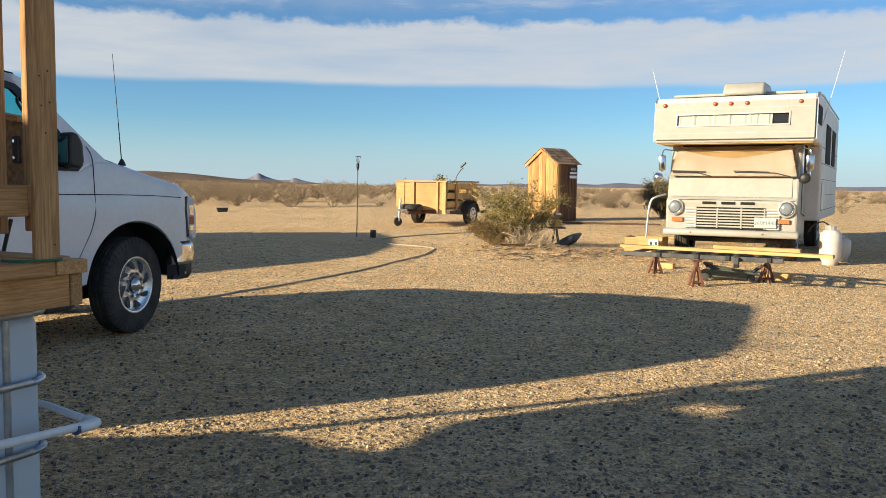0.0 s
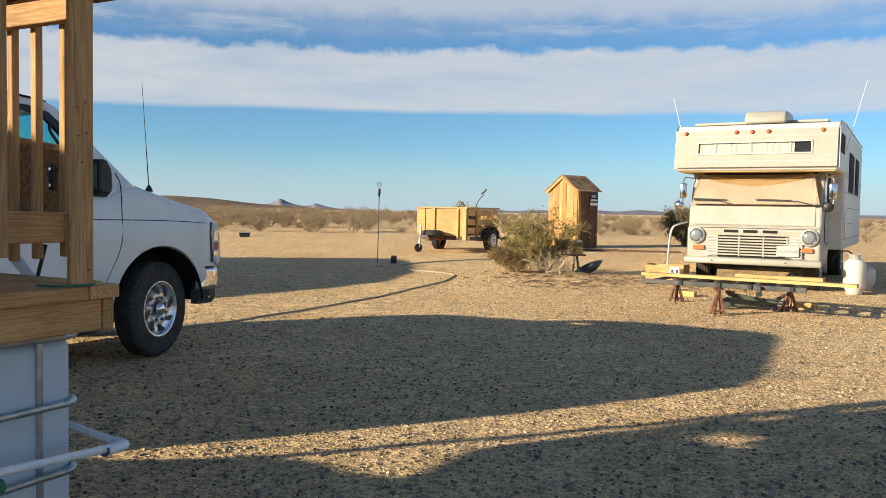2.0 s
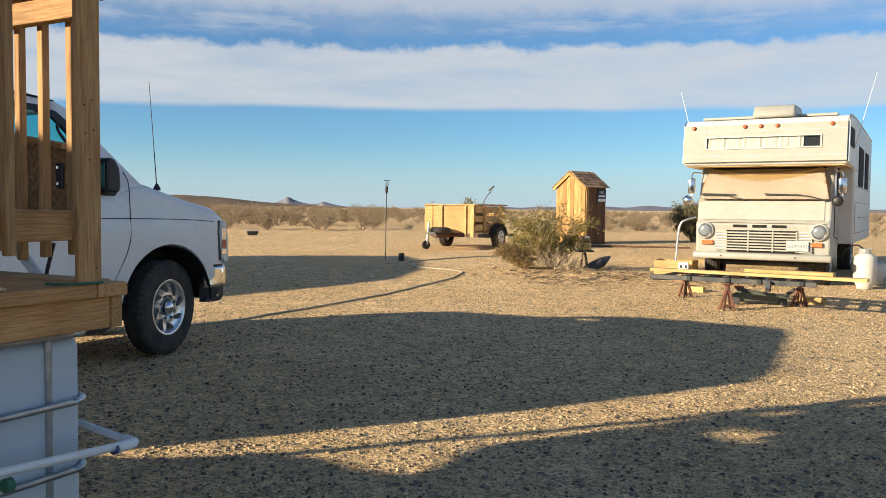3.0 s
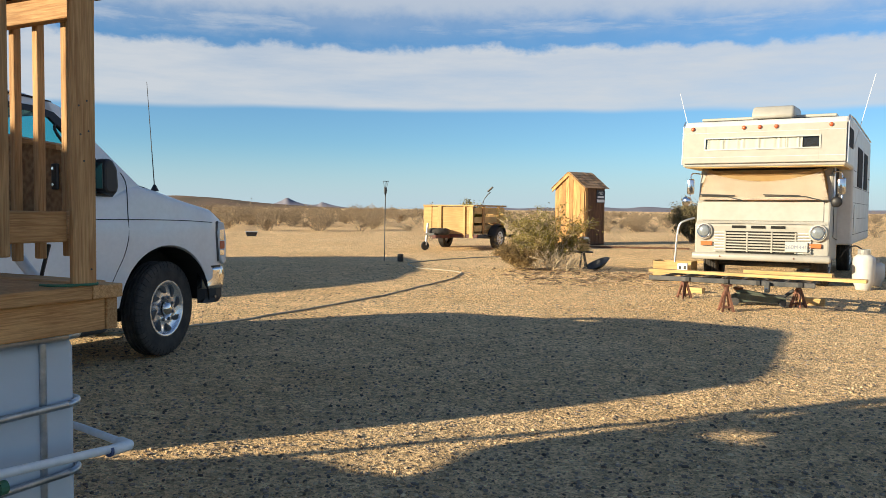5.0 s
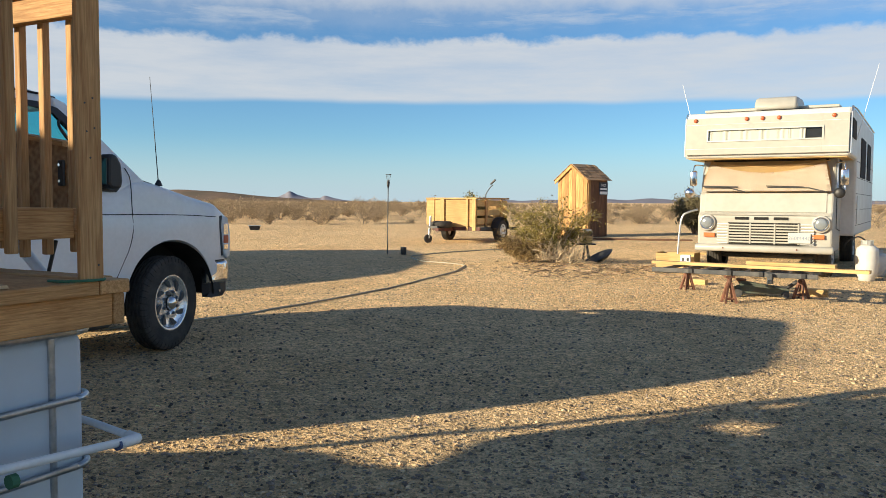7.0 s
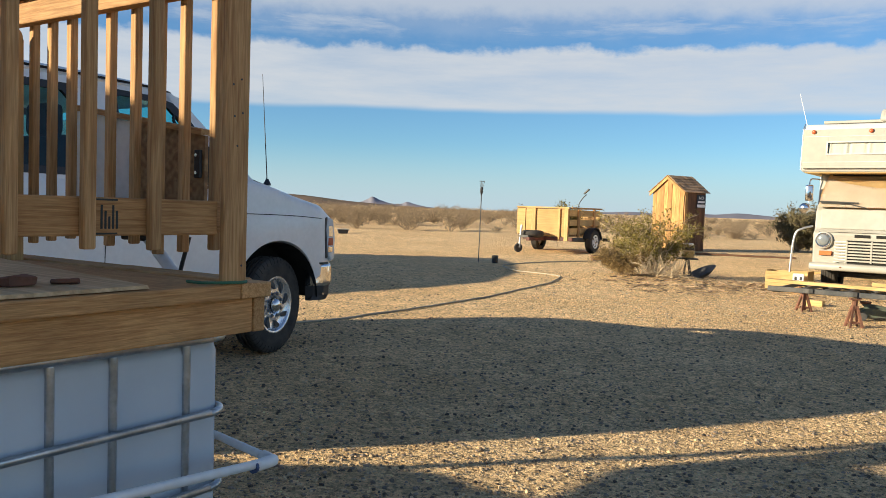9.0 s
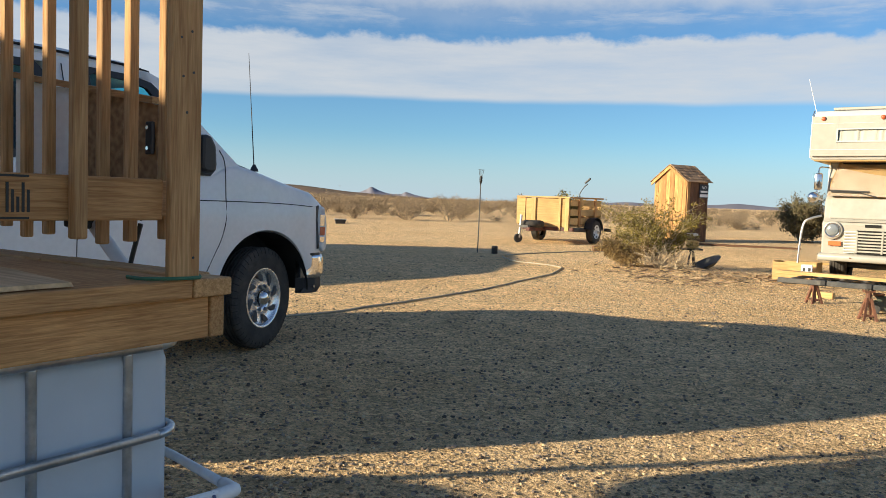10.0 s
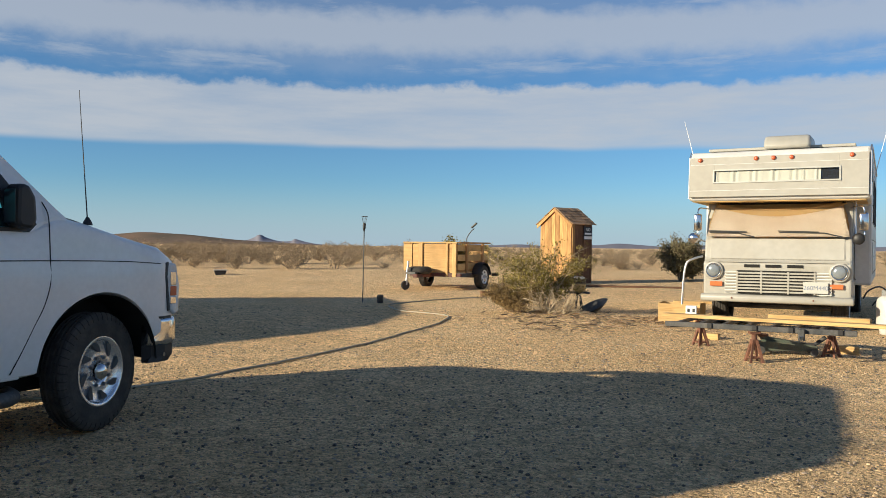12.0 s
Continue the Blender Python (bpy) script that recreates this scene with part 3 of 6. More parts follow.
def make_tote():
    x1, x0, y1, y0, zb, zt = -0.085, -1.12, -0.080, -1.30, -0.06, 0.892
    t = thing("water_tote", DECK, "translucent white water tote in galvanized cage under the deck", "water tank")
    part("tank", box(x0 + 0.03, x1 - 0.028, y0 + 0.03, y1 - 0.014, zb + 0.14, zt - 0.012, 0.030), TOTE, t, "translucent white plastic tank", True)
    part("pallet", box(x0, x1, y0, y1, zb, zb + 0.13, 0.01), DARKSTEEL, t)

    def hoop(z, r=0.0105):
        c, pts = 0.07, []
        for cx, cy, a0 in ((x1 - c, y1 - c, 0), (x0 + c, y1 - c, 90), (x0 + c, y0 + c, 180), (x1 - c, y0 + c, 270)):
            for k in range(7):
                a = radians(a0 + 15 * k)
                pts.append((cx + c * math.cos(a), cy + c * math.sin(a), z))
        return tube(pts + pts[:1], r, 8)

    for k in range(5):
        part("cage_tube", hoop(zt - 0.002 - 0.19 * k, 0.0125 if k == 0 else 0.0105), GALV, t, smooth=True)
    for k in range(7):
        y = (-0.203, -0.406, -0.556, -0.709, -0.86, -1.01, -1.16)[k]
        bm = bmesh.new()
        zs = [zb + 0.13] + [v for j in range(6) for v in ((zt - 0.002 - 0.19 * (5 - j)) - 0.02, (zt - 0.002 - 0.19 * (5 - j)) + 0.02)] + [zt - 0.012]
        zs = sorted(z for z in zs if zb + 0.13 <= z <= zt - 0.01)
        pts = []
        for z in zs:
            near = min(abs(z - (zt - 0.002 - 0.19 * j)) for j in range(6))
            pts.append((x1 - 0.022 - (0.006 if near < 0.03 else 0), y, z))
        part("cage_upright", tube(pts, 0.0105, 8, bm), GALV, t, smooth=True)
    for k in range(6):
        x = x1 - 0.16 - 0.16 * k
        part("cage_upright", rod((x, y1 - 0.022, zb + 0.13), (x, y1 - 0.022, zt - 0.012), 0.0105, seg=8), GALV, t, smooth=True)


make_tote()


def make_pipe():
    t = thing("water_pipe", DECK, "white plastic water pipe with elbow beside the tote", "pipe")
    z = 0.575
    part("pipe", tube([(0.0, -1.6, z + 0.10), (0.025, -0.04, z)], 0.0115, 10), PVC, t, smooth=True)
    part("pipe", tube([(0.022, -0.035, z - 0.001), (-0.30, 0.07, z - 0.020), (-0.9, 0.235, z - 0.055)], 0.0115, 10), PVC, t, smooth=True)
    part("elbow", tube(bend([(0.022, -0.095, z - 0.001), (0.025, -0.042, z), (0.012, -0.032, z - 0.0015), (-0.03, -0.018, z - 0.004)], 4), 0.0155, 10), PVC, t, smooth=True)
    part("collar", rod((0.0222, -0.105, z - 0.0015), (0.0222, -0.097, z - 0.0015), 0.0165, seg=12), PVCBLUE, t, "dark blue primer ring")
    part("tie", rod((0.014, -0.42, z - 0.012), (0.014, -0.40, z - 0.012), 0.018, seg=10), GREENROPE, t)


make_pipe()


def make_panel_box():
    """Chipboard cupboard and white panel standing beyond the deck's far rail."""
    t = thing("utility_cupboard", DECK @ pose(-0.345, 0.05, -0.055, 0, 0, 0), "chipboard utility cupboard with black fittings fixed behind the railing", "cupboard")
    part("front", prism([(-0.33, 1.19), (-0.012, 1.19), (-0.012, 1.470), (-0.33, 1.52)], 0.0, 0.012), OSB, t)
    part("top", prism([(-0.66, 1.571), (-0.008, 1.471), (-0.008, 1.487), (-0.66, 1.587)], -0.02, 0.035), WOOD_X, t, "thin sloping wooden lid")
    part("white_panel", prism([(-0.64, 1.19), (-0.335, 1.19), (-0.335, 1.518), (-0.64, 1.565)], 0.0, 0.02), PVC, t, "white painted panel")
    h = part("hinge", box(-0.045, -0.020, -0.012, -0.001, 1.35, 1.43, 0.003), BLACKPLASTIC, t, "black strap hinge")
    for z in (1.365, 1.415):
        part("screw", rod((-0.033, -0.016, z), (-0.033, -0.012, z), 0.005, seg=8), CHROME, h)
    part("bracket", box(-0.115, -0.045, -0.010, -0.001, 1.215, 1.235, 0.001), CHROME, t)
    part("fitting", prism([(-0.33, 1.16), (-0.22, 1.16), (-0.235, 1.225), (-0.27, 1.265), (-0.32, 1.265)], -0.05, -0.001, bevel=0.008), BLACKPLASTIC, t)
    part("fitting", tube(bend([(-0.14, -0.02, 1.20), (-0.10, -0.05, 1.225), (-0.05, -0.05, 1.22), (-0.02, -0.03, 1.20)], 5), 0.014, 8), BLACKPLASTIC, t)
    part("cable", tube(bend([(-0.06, -0.01, 1.18), (-0.085, -0.02, 1.08), (-0.12, -0.015, 0.98), (-0.10, 0.0, 0.86)], 6), 0.006, 6), BLACKPLASTIC, t)
    part("drain_pipe", tube([(-0.26, -0.02, 1.19), (-0.13, -0.02, 1.085), (-0.05, -0.02, 1.03), (-0.035, -0.02, 0.98), (-0.035, -0.02, 0.75)], 0.018, 10), PVC, t, "white plastic drain pipe", True)
    part("cleat", box(-0.60, -0.545, -0.112, 0.0, 1.215, 1.275, 0.003), WOOD_X, t)
    part("cleat", box(-0.16, -0.105, -0.112, 0.0, 1.215, 1.275, 0.003), WOOD_X, t)


make_panel_box()


# ---- van ----
def wheel(parent, m, r=0.385, w=0.235, name="wheel", spokes=8, rim_mat=None, hub=True):
    """Tyre with grooved tread, dished rim with slots, hub cap and nuts. Outer face towards -y."""
    wl = new(name)
    wl.parent, wl.matrix_local = parent, m
    rr = r * 0.575
    h = w / 2
    prof = [(rr, -h * .80), (rr * 1.04, -h * .95), (r * .80, -h * 1.02), (r * .93, -h * .95), (r * .985, -h * .80)]
    for g in (-.55, -.2, .2, .55):
        prof += [(r, (g - .11) * h), (r * .972, (g - .07) * h), (r * .972, (g + .07) * h), (r, (g + .11) * h)]
    prof += [(r * .985, h * .80), (r * .93, h * .95), (r * .80, h * 1.02), (rr * 1.04, h * .95), (rr, h * .80)]
    bm = lathe(prof, "Y", 48, caps=False)
    tyre = part("tyre", bm, RUBBER, wl, "black rubber tyre")
    sipes = bmesh.new()
    for k in range(46):
        a = 2 * math.pi * k / 46
        for sgn in (-1, 1):
            pts = [(r * 1.0004, .34), (r * 1.0004, .44)], [(r * 1.0004, .66), (r * .986, .80), (r * .932, .95), (r * .87, 1.0)]
            for run in pts:
                tube([(q * math.cos(a + .05 * f), sgn * h * f, q * math.sin(a + .05 * f)) for q, f in run], 0.0024, 4, sipes)
    tagged(part("tread_pattern", sipes, DARK, tyre), kind="stuff")
    rim = part("rim", lathe([(rr * 1.03, -h * .97), (rr * .97, -h * .99), (rr * .93, -h * .88), (rr * .88, -h * .66), (rr * .50, -h * .78), (rr * .30, -h * .80), (rr * .30, 0), (rr, 0)], "Y", 40, caps=False), rim_mat or STEELRIM, wl, smooth=True)
    for k in range(spokes):
        a = 2 * math.pi * k / spokes
        if hub:
            pts = [(.56, -.03), (.68, .02), (.80, .09), (.87, .18), (.87, .36), (.78, .34), (.68, .24), (.58, .11)]
            bm = prism([(rr * q * math.cos(a + w * 1.15), rr * q * math.sin(a + w * 1.15)) for q, w in pts], -h * .86, -h * .55)
        else:
            bm = lathe([(rr * .105, -h * .90), (rr * .125, -h * .70)], "Y", 12, m=Matrix.Rotation(a, 4, "Y") @ Matrix.Translation((rr * .71, 0.0, 0)) @ Matrix.Diagonal((1, 1, 1.5, 1)))
        part("slot", bm, SLOTGREY, wl)
    if hub:
        part("hub_cap", lathe([(rr * .27, -h * .78), (rr * .25, -h * 1.05), (rr * .16, -h * 1.25), (rr * .04, -h * 1.30)], "Y", 24), CHROME, wl, "chrome hub cap", True)
        for k in range(8):
            a = 2 * math.pi * (k + .5) / 8
            part("wheel_nut", rod((rr * .42 * math.cos(a), -h * .78, rr * .42 * math.sin(a)), (rr * .42 * math.cos(a), -h * .95, rr * .42 * math.sin(a)), 0.014, 0.010, 6), LUGSTEEL, wl)
    return wl


# van frame: x forward, y to its left from its right-hand side, z up
VAN_W = 1.98
LOWER = [  # x, bottom, inset of the side, top edge, crown
    (0.665, 0.66, 0.20, 0.955, 0.985), (0.65, 0.64, 0.12, 1.00, 1.04), (0.58, 0.61, 0.05, 1.09, 1.135), (0.46, 0.58, 0.018, 1.15, 1.20), (0.15, 0.43, 0.004, 1.215, 1.275),
    (-0.12, 0.43, 0.0, 1.285, 1.345), (-0.32, 0.43, 0.0, 1.325, 1.375), (-0.40, 0.43, 0.0, 1.315, 1.335), (-0.56, 0.42, 0.0, 1.26, 1.265), (-1.2, 0.42, 0.0, 1.275, 1.28),
    (-2.4, 0.43, 0.0, 1.29, 1.295), (-3.55, 0.44, 0.0, 1.30, 1.305), (-3.70, 0.46, 0.03, 1.30, 1.305), (-3.76, 0.50, 0.08, 1.29, 1.295)]
ARCHES, ARCH_R, ARCH_Z = (-0.045, -2.95), 0.452, 0.415


def lower_stations():
    """The body's stations with close ones added round each wheel, where its bottom follows the arch."""
    xs = {r[0] for r in LOWER}
    for c in ARCHES:
        xs |= {round(c + ARCH_R * math.cos(k * math.pi / 26), 4) for k in range(27)} | {c - ARCH_R - 0.004, c + ARCH_R + 0.004}
    keys = LOWER[::-1]
    out = []
    for x in sorted(xs, reverse=True):
        row = [x] + [float(np.interp(x, [r[0] for r in keys], [r[i] for r in keys])) for i in range(1, 5)]
        for c in ARCHES:
            if abs(x - c) <= ARCH_R:
                row[1] = max(row[1], ARCH_Z + math.sqrt(max(0.0, ARCH_R ** 2 - (x - c) ** 2)))
        out.append(row)
    return out


ROOF = [(-0.865, 0.235, 1.895, 1.905), (-0.93, 0.20, 1.915, 1.945), (-1.10, 0.185, 1.935, 1.985), (-1.5, 0.18, 1.95, 2.01), (-2.6, 0.18, 1.955, 2.02), (-3.5, 0.18, 1.95, 2.01), (-3.66, 0.19, 1.93, 1.97), (-3.72, 0.22, 1.90, 1.91)]


def loft(rings):
    bm = bmesh.new()
    vr = [[bm.verts.new(p) for p in r] for r in rings]
    n = len(vr[0])
    for a, b in zip(vr, vr[1:]):
        for k in range(n):
            bm.faces.new((a[k], a[(k + 1) % n], b[(k + 1) % n], b[k]))
    bm.faces.new(vr[0][::-1])
    bm.faces.new(vr[-1])
    bmesh.ops.recalc_face_normals(bm, faces=bm.faces)
    return bm


def both(half, x):
    return [(x, y, z) for y, z in half] + [(x, VAN_W - y, z) for y, z in half[::-1]]


def flank(z):
    """How far the side leans in at a height."""
    return float(np.interp(z, [0.42, 0.50, 0.62, 0.80, 1.04, 1.085, 1.30], [0.03, 0.014, 0.006, 0.0, 0.0, 0.012, 0.02]))


def lower_ring(x, bot, ins, edge, crown):
    top = edge - 0.03
    zs = [bot + 0.014] + [bot + 0.03 + (top - bot - 0.03) * f for f in (0.0, 0.12, 0.3, 0.5, 0.66, 0.72, 0.86, 1.0)]
    half = [(0.14 + ins, bot), (0.03 + ins + flank(bot), bot)] + [(ins + flank(z), z) for z in zs]
    return both(half + [(ins + 0.032, edge - 0.008), (ins + 0.06, edge + 0.008), (ins + 0.14, edge + (crown - edge) * .45), (0.52 + ins * .3, edge + (crown - edge) * .9), (0.80, crown)], x)


def roof_ring(x, ins, edge, crown):
    return both([(ins + 0.10, edge - 0.045), (ins + 0.01, edge - 0.035), (ins, edge - 0.015), (ins + 0.012, edge + 0.005), (ins + 0.05, edge + 0.03 * (crown > edge + .03)), (ins + 0.16, edge + (crown - edge) * .75), (0.60, edge + (crown - edge) * .95), (0.85, crown)], x)


def side_y(z):
    """Distance of the greenhouse's skin from the van's widest line at a height."""
    return 0.022 + 0.165 * max(0.0, min(1.0, (z - 1.31) / (1.93 - 1.31)))


def skin(poly, side, depth=0.05, out=0.0):
    """A piece of the greenhouse: an outline in length and height laid on the leaning side, with thickness."""
    bm = bmesh.new()

    def at(p, d):
        y = side_y(p[1]) - out + d
        return (p[0], y if side == 0 else VAN_W - y, p[1])

    a, b = [bm.verts.new(at(p, 0)) for p in poly], [bm.verts.new(at(p, depth)) for p in poly]
    n = len(poly)
    bm.faces.new(a)
    bm.faces.new(b[::-1])
    for k in range(n):
        bm.faces.new((a[k], b[k], b[(k + 1) % n], a[(k + 1) % n]))
    return bm


def ring_skin(outer, inner, side, depth, out):
    """A flat frame between two outlines with the same number of corners, on the leaning side."""
    bm = bmesh.new()

    def at(p, d):
        y = side_y(p[1]) - out + d
        return (p[0], y if side == 0 else VAN_W - y, p[1])

    rows = [[bm.verts.new(at(p, d)) for p in q] for q, d in ((outer, 0), (inner, 0), (inner, depth), (outer, depth))]
    n = len(outer)
    for i in range(4):
        for k in range(n):
            bm.faces.new((rows[i][k], rows[i][(k + 1) % n], rows[(i + 1) % 4][(k + 1) % n], rows[(i + 1) % 4][k]))
    return bm


FRONT_WIN = [(-0.57, 1.285), (-0.52, 1.33), (-0.66, 1.56), (-0.80, 1.745), (-0.93, 1.855), (-1.08, 1.885), (-1.36, 1.892), (-1.40, 1.86), (-1.40, 1.33), (-1.36, 1.297)]
FRONT_IN = [(-0.66, 1.310), (-0.655, 1.34), (-0.76, 1.56), (-0.87, 1.71), (-0.97, 1.815), (-1.09, 1.845), (-1.33, 1.857), (-1.36, 1.84), (-1.36, 1.338), (-1.34, 1.314)]


def rear_win(x0, x1, g):
    z0, z1 = 1.33 + g, 1.88 - g
    return [(x1, z0 + .05), (x1, z1 - .06), (x1 - .05, z1), (x0 + .05, z1), (x0, z1 - .06), (x0, z0 + .05), (x0 + .05, z0), (x1 - .05, z0)]


def make_van():
    van = thing("van", pose(-2.30, 6.20, 0.068, 0, 0, 65), "white full-size passenger van parked beside the deck", "van")
    body = part("body", loft([lower_ring(*r) for r in lower_stations()]), VANPAINT, van)
    for f in body.data.polygons:
        f.use_smooth = True
    body.data.set_sharp_from_angle(angle=radians(40))
    roof = part("roof", loft([roof_ring(*r) for r in ROOF]), VANPAINT, van)
    for f in roof.data.polygons:
        f.use_smooth = True
    roof.data.set_sharp_from_angle(angle=radians(35))
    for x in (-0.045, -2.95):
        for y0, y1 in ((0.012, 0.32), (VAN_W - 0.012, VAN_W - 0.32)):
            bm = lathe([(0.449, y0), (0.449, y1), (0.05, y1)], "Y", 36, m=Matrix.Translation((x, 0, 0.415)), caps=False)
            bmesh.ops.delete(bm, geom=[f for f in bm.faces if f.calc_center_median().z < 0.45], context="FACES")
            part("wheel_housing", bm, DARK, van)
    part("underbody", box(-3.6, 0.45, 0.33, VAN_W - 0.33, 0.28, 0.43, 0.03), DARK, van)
    part("cabin_floor", box(-3.6, -0.62, 0.06, VAN_W - 0.06, 1.29, 1.346), SEATCLOTH, van)
    for side in (0, 1):
        part("pillar", skin([(-0.30, 1.36), (-0.34, 1.395), (-0.865, 1.895), (-0.96, 1.93), (-1.04, 1.885), (-0.93, 1.855), (-0.80, 1.745), (-0.66, 1.56), (-0.52, 1.33), (-0.57, 1.285), (-0.50, 1.27)], side), VANPAINT, van)
        part("header", skin([(-0.93, 1.857), (-1.04, 1.887), (-1.08, 1.887), (-1.36, 1.894), (-1.40, 1.93), (-0.96, 1.93)], side), VANPAINT, van)
        part("pillar", skin([(-1.40, 1.29), (-1.64, 1.29), (-1.64, 1.93), (-1.40, 1.93), (-1.36, 1.894), (-1.40, 1.86), (-1.40, 1.33)], side), VANPAINT, van)
        part("header", skin([(-1.641, 1.88), (-3.70, 1.88), (-3.70, 1.93), (-1.641, 1.93)], side), VANPAINT, van)
        part("sill_band", skin([(-1.641, 1.29), (-3.70, 1.29), (-3.70, 1.33), (-1.641, 1.33)], side), VANPAINT, van)
        part("pillar", skin([(-2.62, 1.33), (-2.74, 1.33), (-2.74, 1.88), (-2.62, 1.88)], side), VANPAINT, van)
        part("pillar", skin([(-3.58, 1.33), (-3.70, 1.33), (-3.70, 1.88), (-3.58, 1.88)], side), VANPAINT, van)
        for outer, inner in ((FRONT_WIN, FRONT_IN), (rear_win(-2.62, -1.64, 0), rear_win(-2.58, -1.68, .045)), (rear_win(-3.58, -2.74, 0), rear_win(-3.54, -2.78, .045))):
            bm = bmesh.new()
            bm.faces.new([bm.verts.new((px, (side_y(pz) + 0.012) if side == 0 else VAN_W - side_y(pz) - 0.012, pz)) for px, pz in inner])
            pane = part("window", bm, VANGLASS, van, "tinted side window glass")
            pane.visible_shadow = False
            part("window_seal", ring_skin(outer, inner, side, 0.03, 0.003), BLACKPLASTIC, pane)
        part("window_sail", skin([(-0.57, 1.288), (-0.535, 1.33), (-0.66, 1.53), (-0.72, 1.53), (-0.70, 1.32)], side, 0.02, 0.006), BLACKPLASTIC, van)
        pts = [(-0.72, 1.50), (-0.76, 1.50), (-0.86, 1.60), (-0.94, 1.72), (-0.93, 1.77), (-0.88, 1.73), (-0.79, 1.61), (-0.72, 1.53)]
        bm = tube([(p.x, (side_y(p.y) - 0.002) if side == 0 else VAN_W - side_y(p.y) + 0.002, p.y) for p in bend([(q[0], q[1], 0) for q in pts + pts[:1]], 4)], 0.011, 6)
        part("vent_window_frame", bm, BLACKPLASTIC, van)
    bm = bmesh.new()
    bm.faces.new([bm.verts.new(v) for v in ((-0.345, 0.09, 1.385), (-0.28, VAN_W / 2, 1.40), (-0.345, VAN_W - 0.09, 1.385), (-0.875, VAN_W - 0.22, 1.89), (-0.85, VAN_W / 2, 1.90), (-0.875, 0.22, 1.89))])
    part("windscreen", bm, VANGLASS, van).visible_shadow = False
    part("rear_door", box(-3.75, -3.70, 0.20, VAN_W - 0.20, 1.28, 1.92, 0.01), VANPAINT, van)
    dash = part("dashboard", box(-0.80, -0.38, 0.10, VAN_W - 0.10, 1.30, 1.42, 0.04), SEATCLOTH, van, "dark dashboard")
    part("binnacle", box(-0.92, -0.62, VAN_W - 0.75, VAN_W - 0.30, 1.36, 1.475, 0.03), SEATCLOTH, dash)
    part("steering_wheel", tube([(-0.98 + .06 * math.sin(a), VAN_W - 0.52 + .19 * math.cos(a), 1.40 + .17 * math.sin(a)) for a in [k * .3142 for k in range(21)]], 0.014, 6), BLACKPLASTIC, dash)
    for x, y in ((-1.55, 0.48), (-1.55, 1.5), (-2.35, 0.5), (-2.35, 1.5), (-3.1, 0.55), (-3.1, 1.45)):
        st = part("seat_back", box(x - 0.16, x, y - 0.25, y + 0.25, 1.30, 1.58, 0.05), SEATCLOTH, van, "dark cloth seat back")
        part("headrest", box(x - 0.15, x - 0.04, y - 0.14, y + 0.14, 1.57, 1.78, 0.04), SEATCLOTH, st)
    mir = part("rear_view_mirror", box(-0.93, -0.90, VAN_W / 2 - 0.12, VAN_W / 2 + 0.10, 1.755, 1.815, 0.01), BLACKPLASTIC, van)
    part("mirror_stalk", rod((-0.90, VAN_W / 2, 1.80), (-0.80, VAN_W / 2, 1.83), 0.012, seg=6), BLACKPLASTIC, mir)
    cm = part("dash_camera", box(-0.64, -0.60, 0.80, 0.86, 1.47, 1.53, 0.01), BLACKPLASTIC, van)
    part("camera_mount", rod((-0.62, 0.83, 1.53), (-0.585, 0.83, 1.60), 0.010, seg=6), BLACKPLASTIC, cm)

    def seam(pts, r=0.0036):
        return part("panel_gap", tube(bend(pts, 6), r, 5), SEAM, van)

    seam([(-0.45, 0.055, 1.42), (-0.43, 0.022, 1.33), (-0.425, 0.0115, 1.10), (-0.43, 0.001, 0.95), (-0.47, 0.001, 0.82), (-0.53, 0.005, 0.71), (-0.61, 0.011, 0.56), (-0.67, 0.02, 0.45)])
    seam([(-1.52, 0.165, 1.84), (-1.52, 0.020, 1.26), (-1.52, 0.001, 1.0), (-1.52, 0.003, 0.76), (-1.52, 0.018, 0.46)])
    seam([(0.44, 0.020, 1.052), (0.10, 0.010, 1.070), (-0.4, 0.006, 1.080), (-1.2, 0.006, 1.084), (-2.4, 0.006, 1.086), (-3.6, 0.006, 1.086)], 0.0032)
    seam([(-0.30, 0.10, 1.342), (-0.20, 0.105, 1.322), (0.0, 0.125, 1.272), (0.30, 0.15, 1.195), (0.50, 0.21, 1.115)], 0.003)
    seam([(-0.915, 0.193, 1.883), (-1.2, 0.178, 1.903), (-2.2, 0.172, 1.913), (-3.5, 0.175, 1.908)], 0.008)
    part("step_bar", tube(bend([(-0.60, 0.14, 0.33), (-0.68, 0.0, 0.325), (-0.95, -0.03, 0.325), (-2.3, -0.03, 0.33), (-2.45, 0.12, 0.34)], 6), 0.042, 10), DARKSTEEL, van, "dark tubular step bar", True)
    part("sill_strip", box(-2.5, -0.60, 0.03, 0.06, 0.415, 0.45, 0.010), VANPAINT, van)
    part("door_handle", box(-1.46, -1.30, -0.012, 0.02, 1.13, 1.17, 0.008), BLACKPLASTIC, van)
    for s in (0, 1):
        f = (lambda y: y) if s == 0 else (lambda y: VAN_W - y)
        bm = prism([(0.60, 1.045), (0.56, 1.055), (0.515, 1.05), (0.505, 0.96), (0.53, 0.74), (0.58, 0.70), (0.645, 0.715), (0.655, 0.90)], *sorted((f(0.03), f(0.26))), bevel=0.015)
        for v in bm.verts:
            v.co.y += (1 if s == 0 else -1) * max(0.0, v.co.x - 0.575) * 0.45 - (0.012 if s == 0 else -0.012)
        lamp = part("headlight", bm, HEADLAMP, van, "clear headlight with amber corner")
        part("indicator", box(0.530, 0.588, *sorted((f(0.0155), f(0.14))), 0.83, 0.895, 0.004), AMBER, lamp)
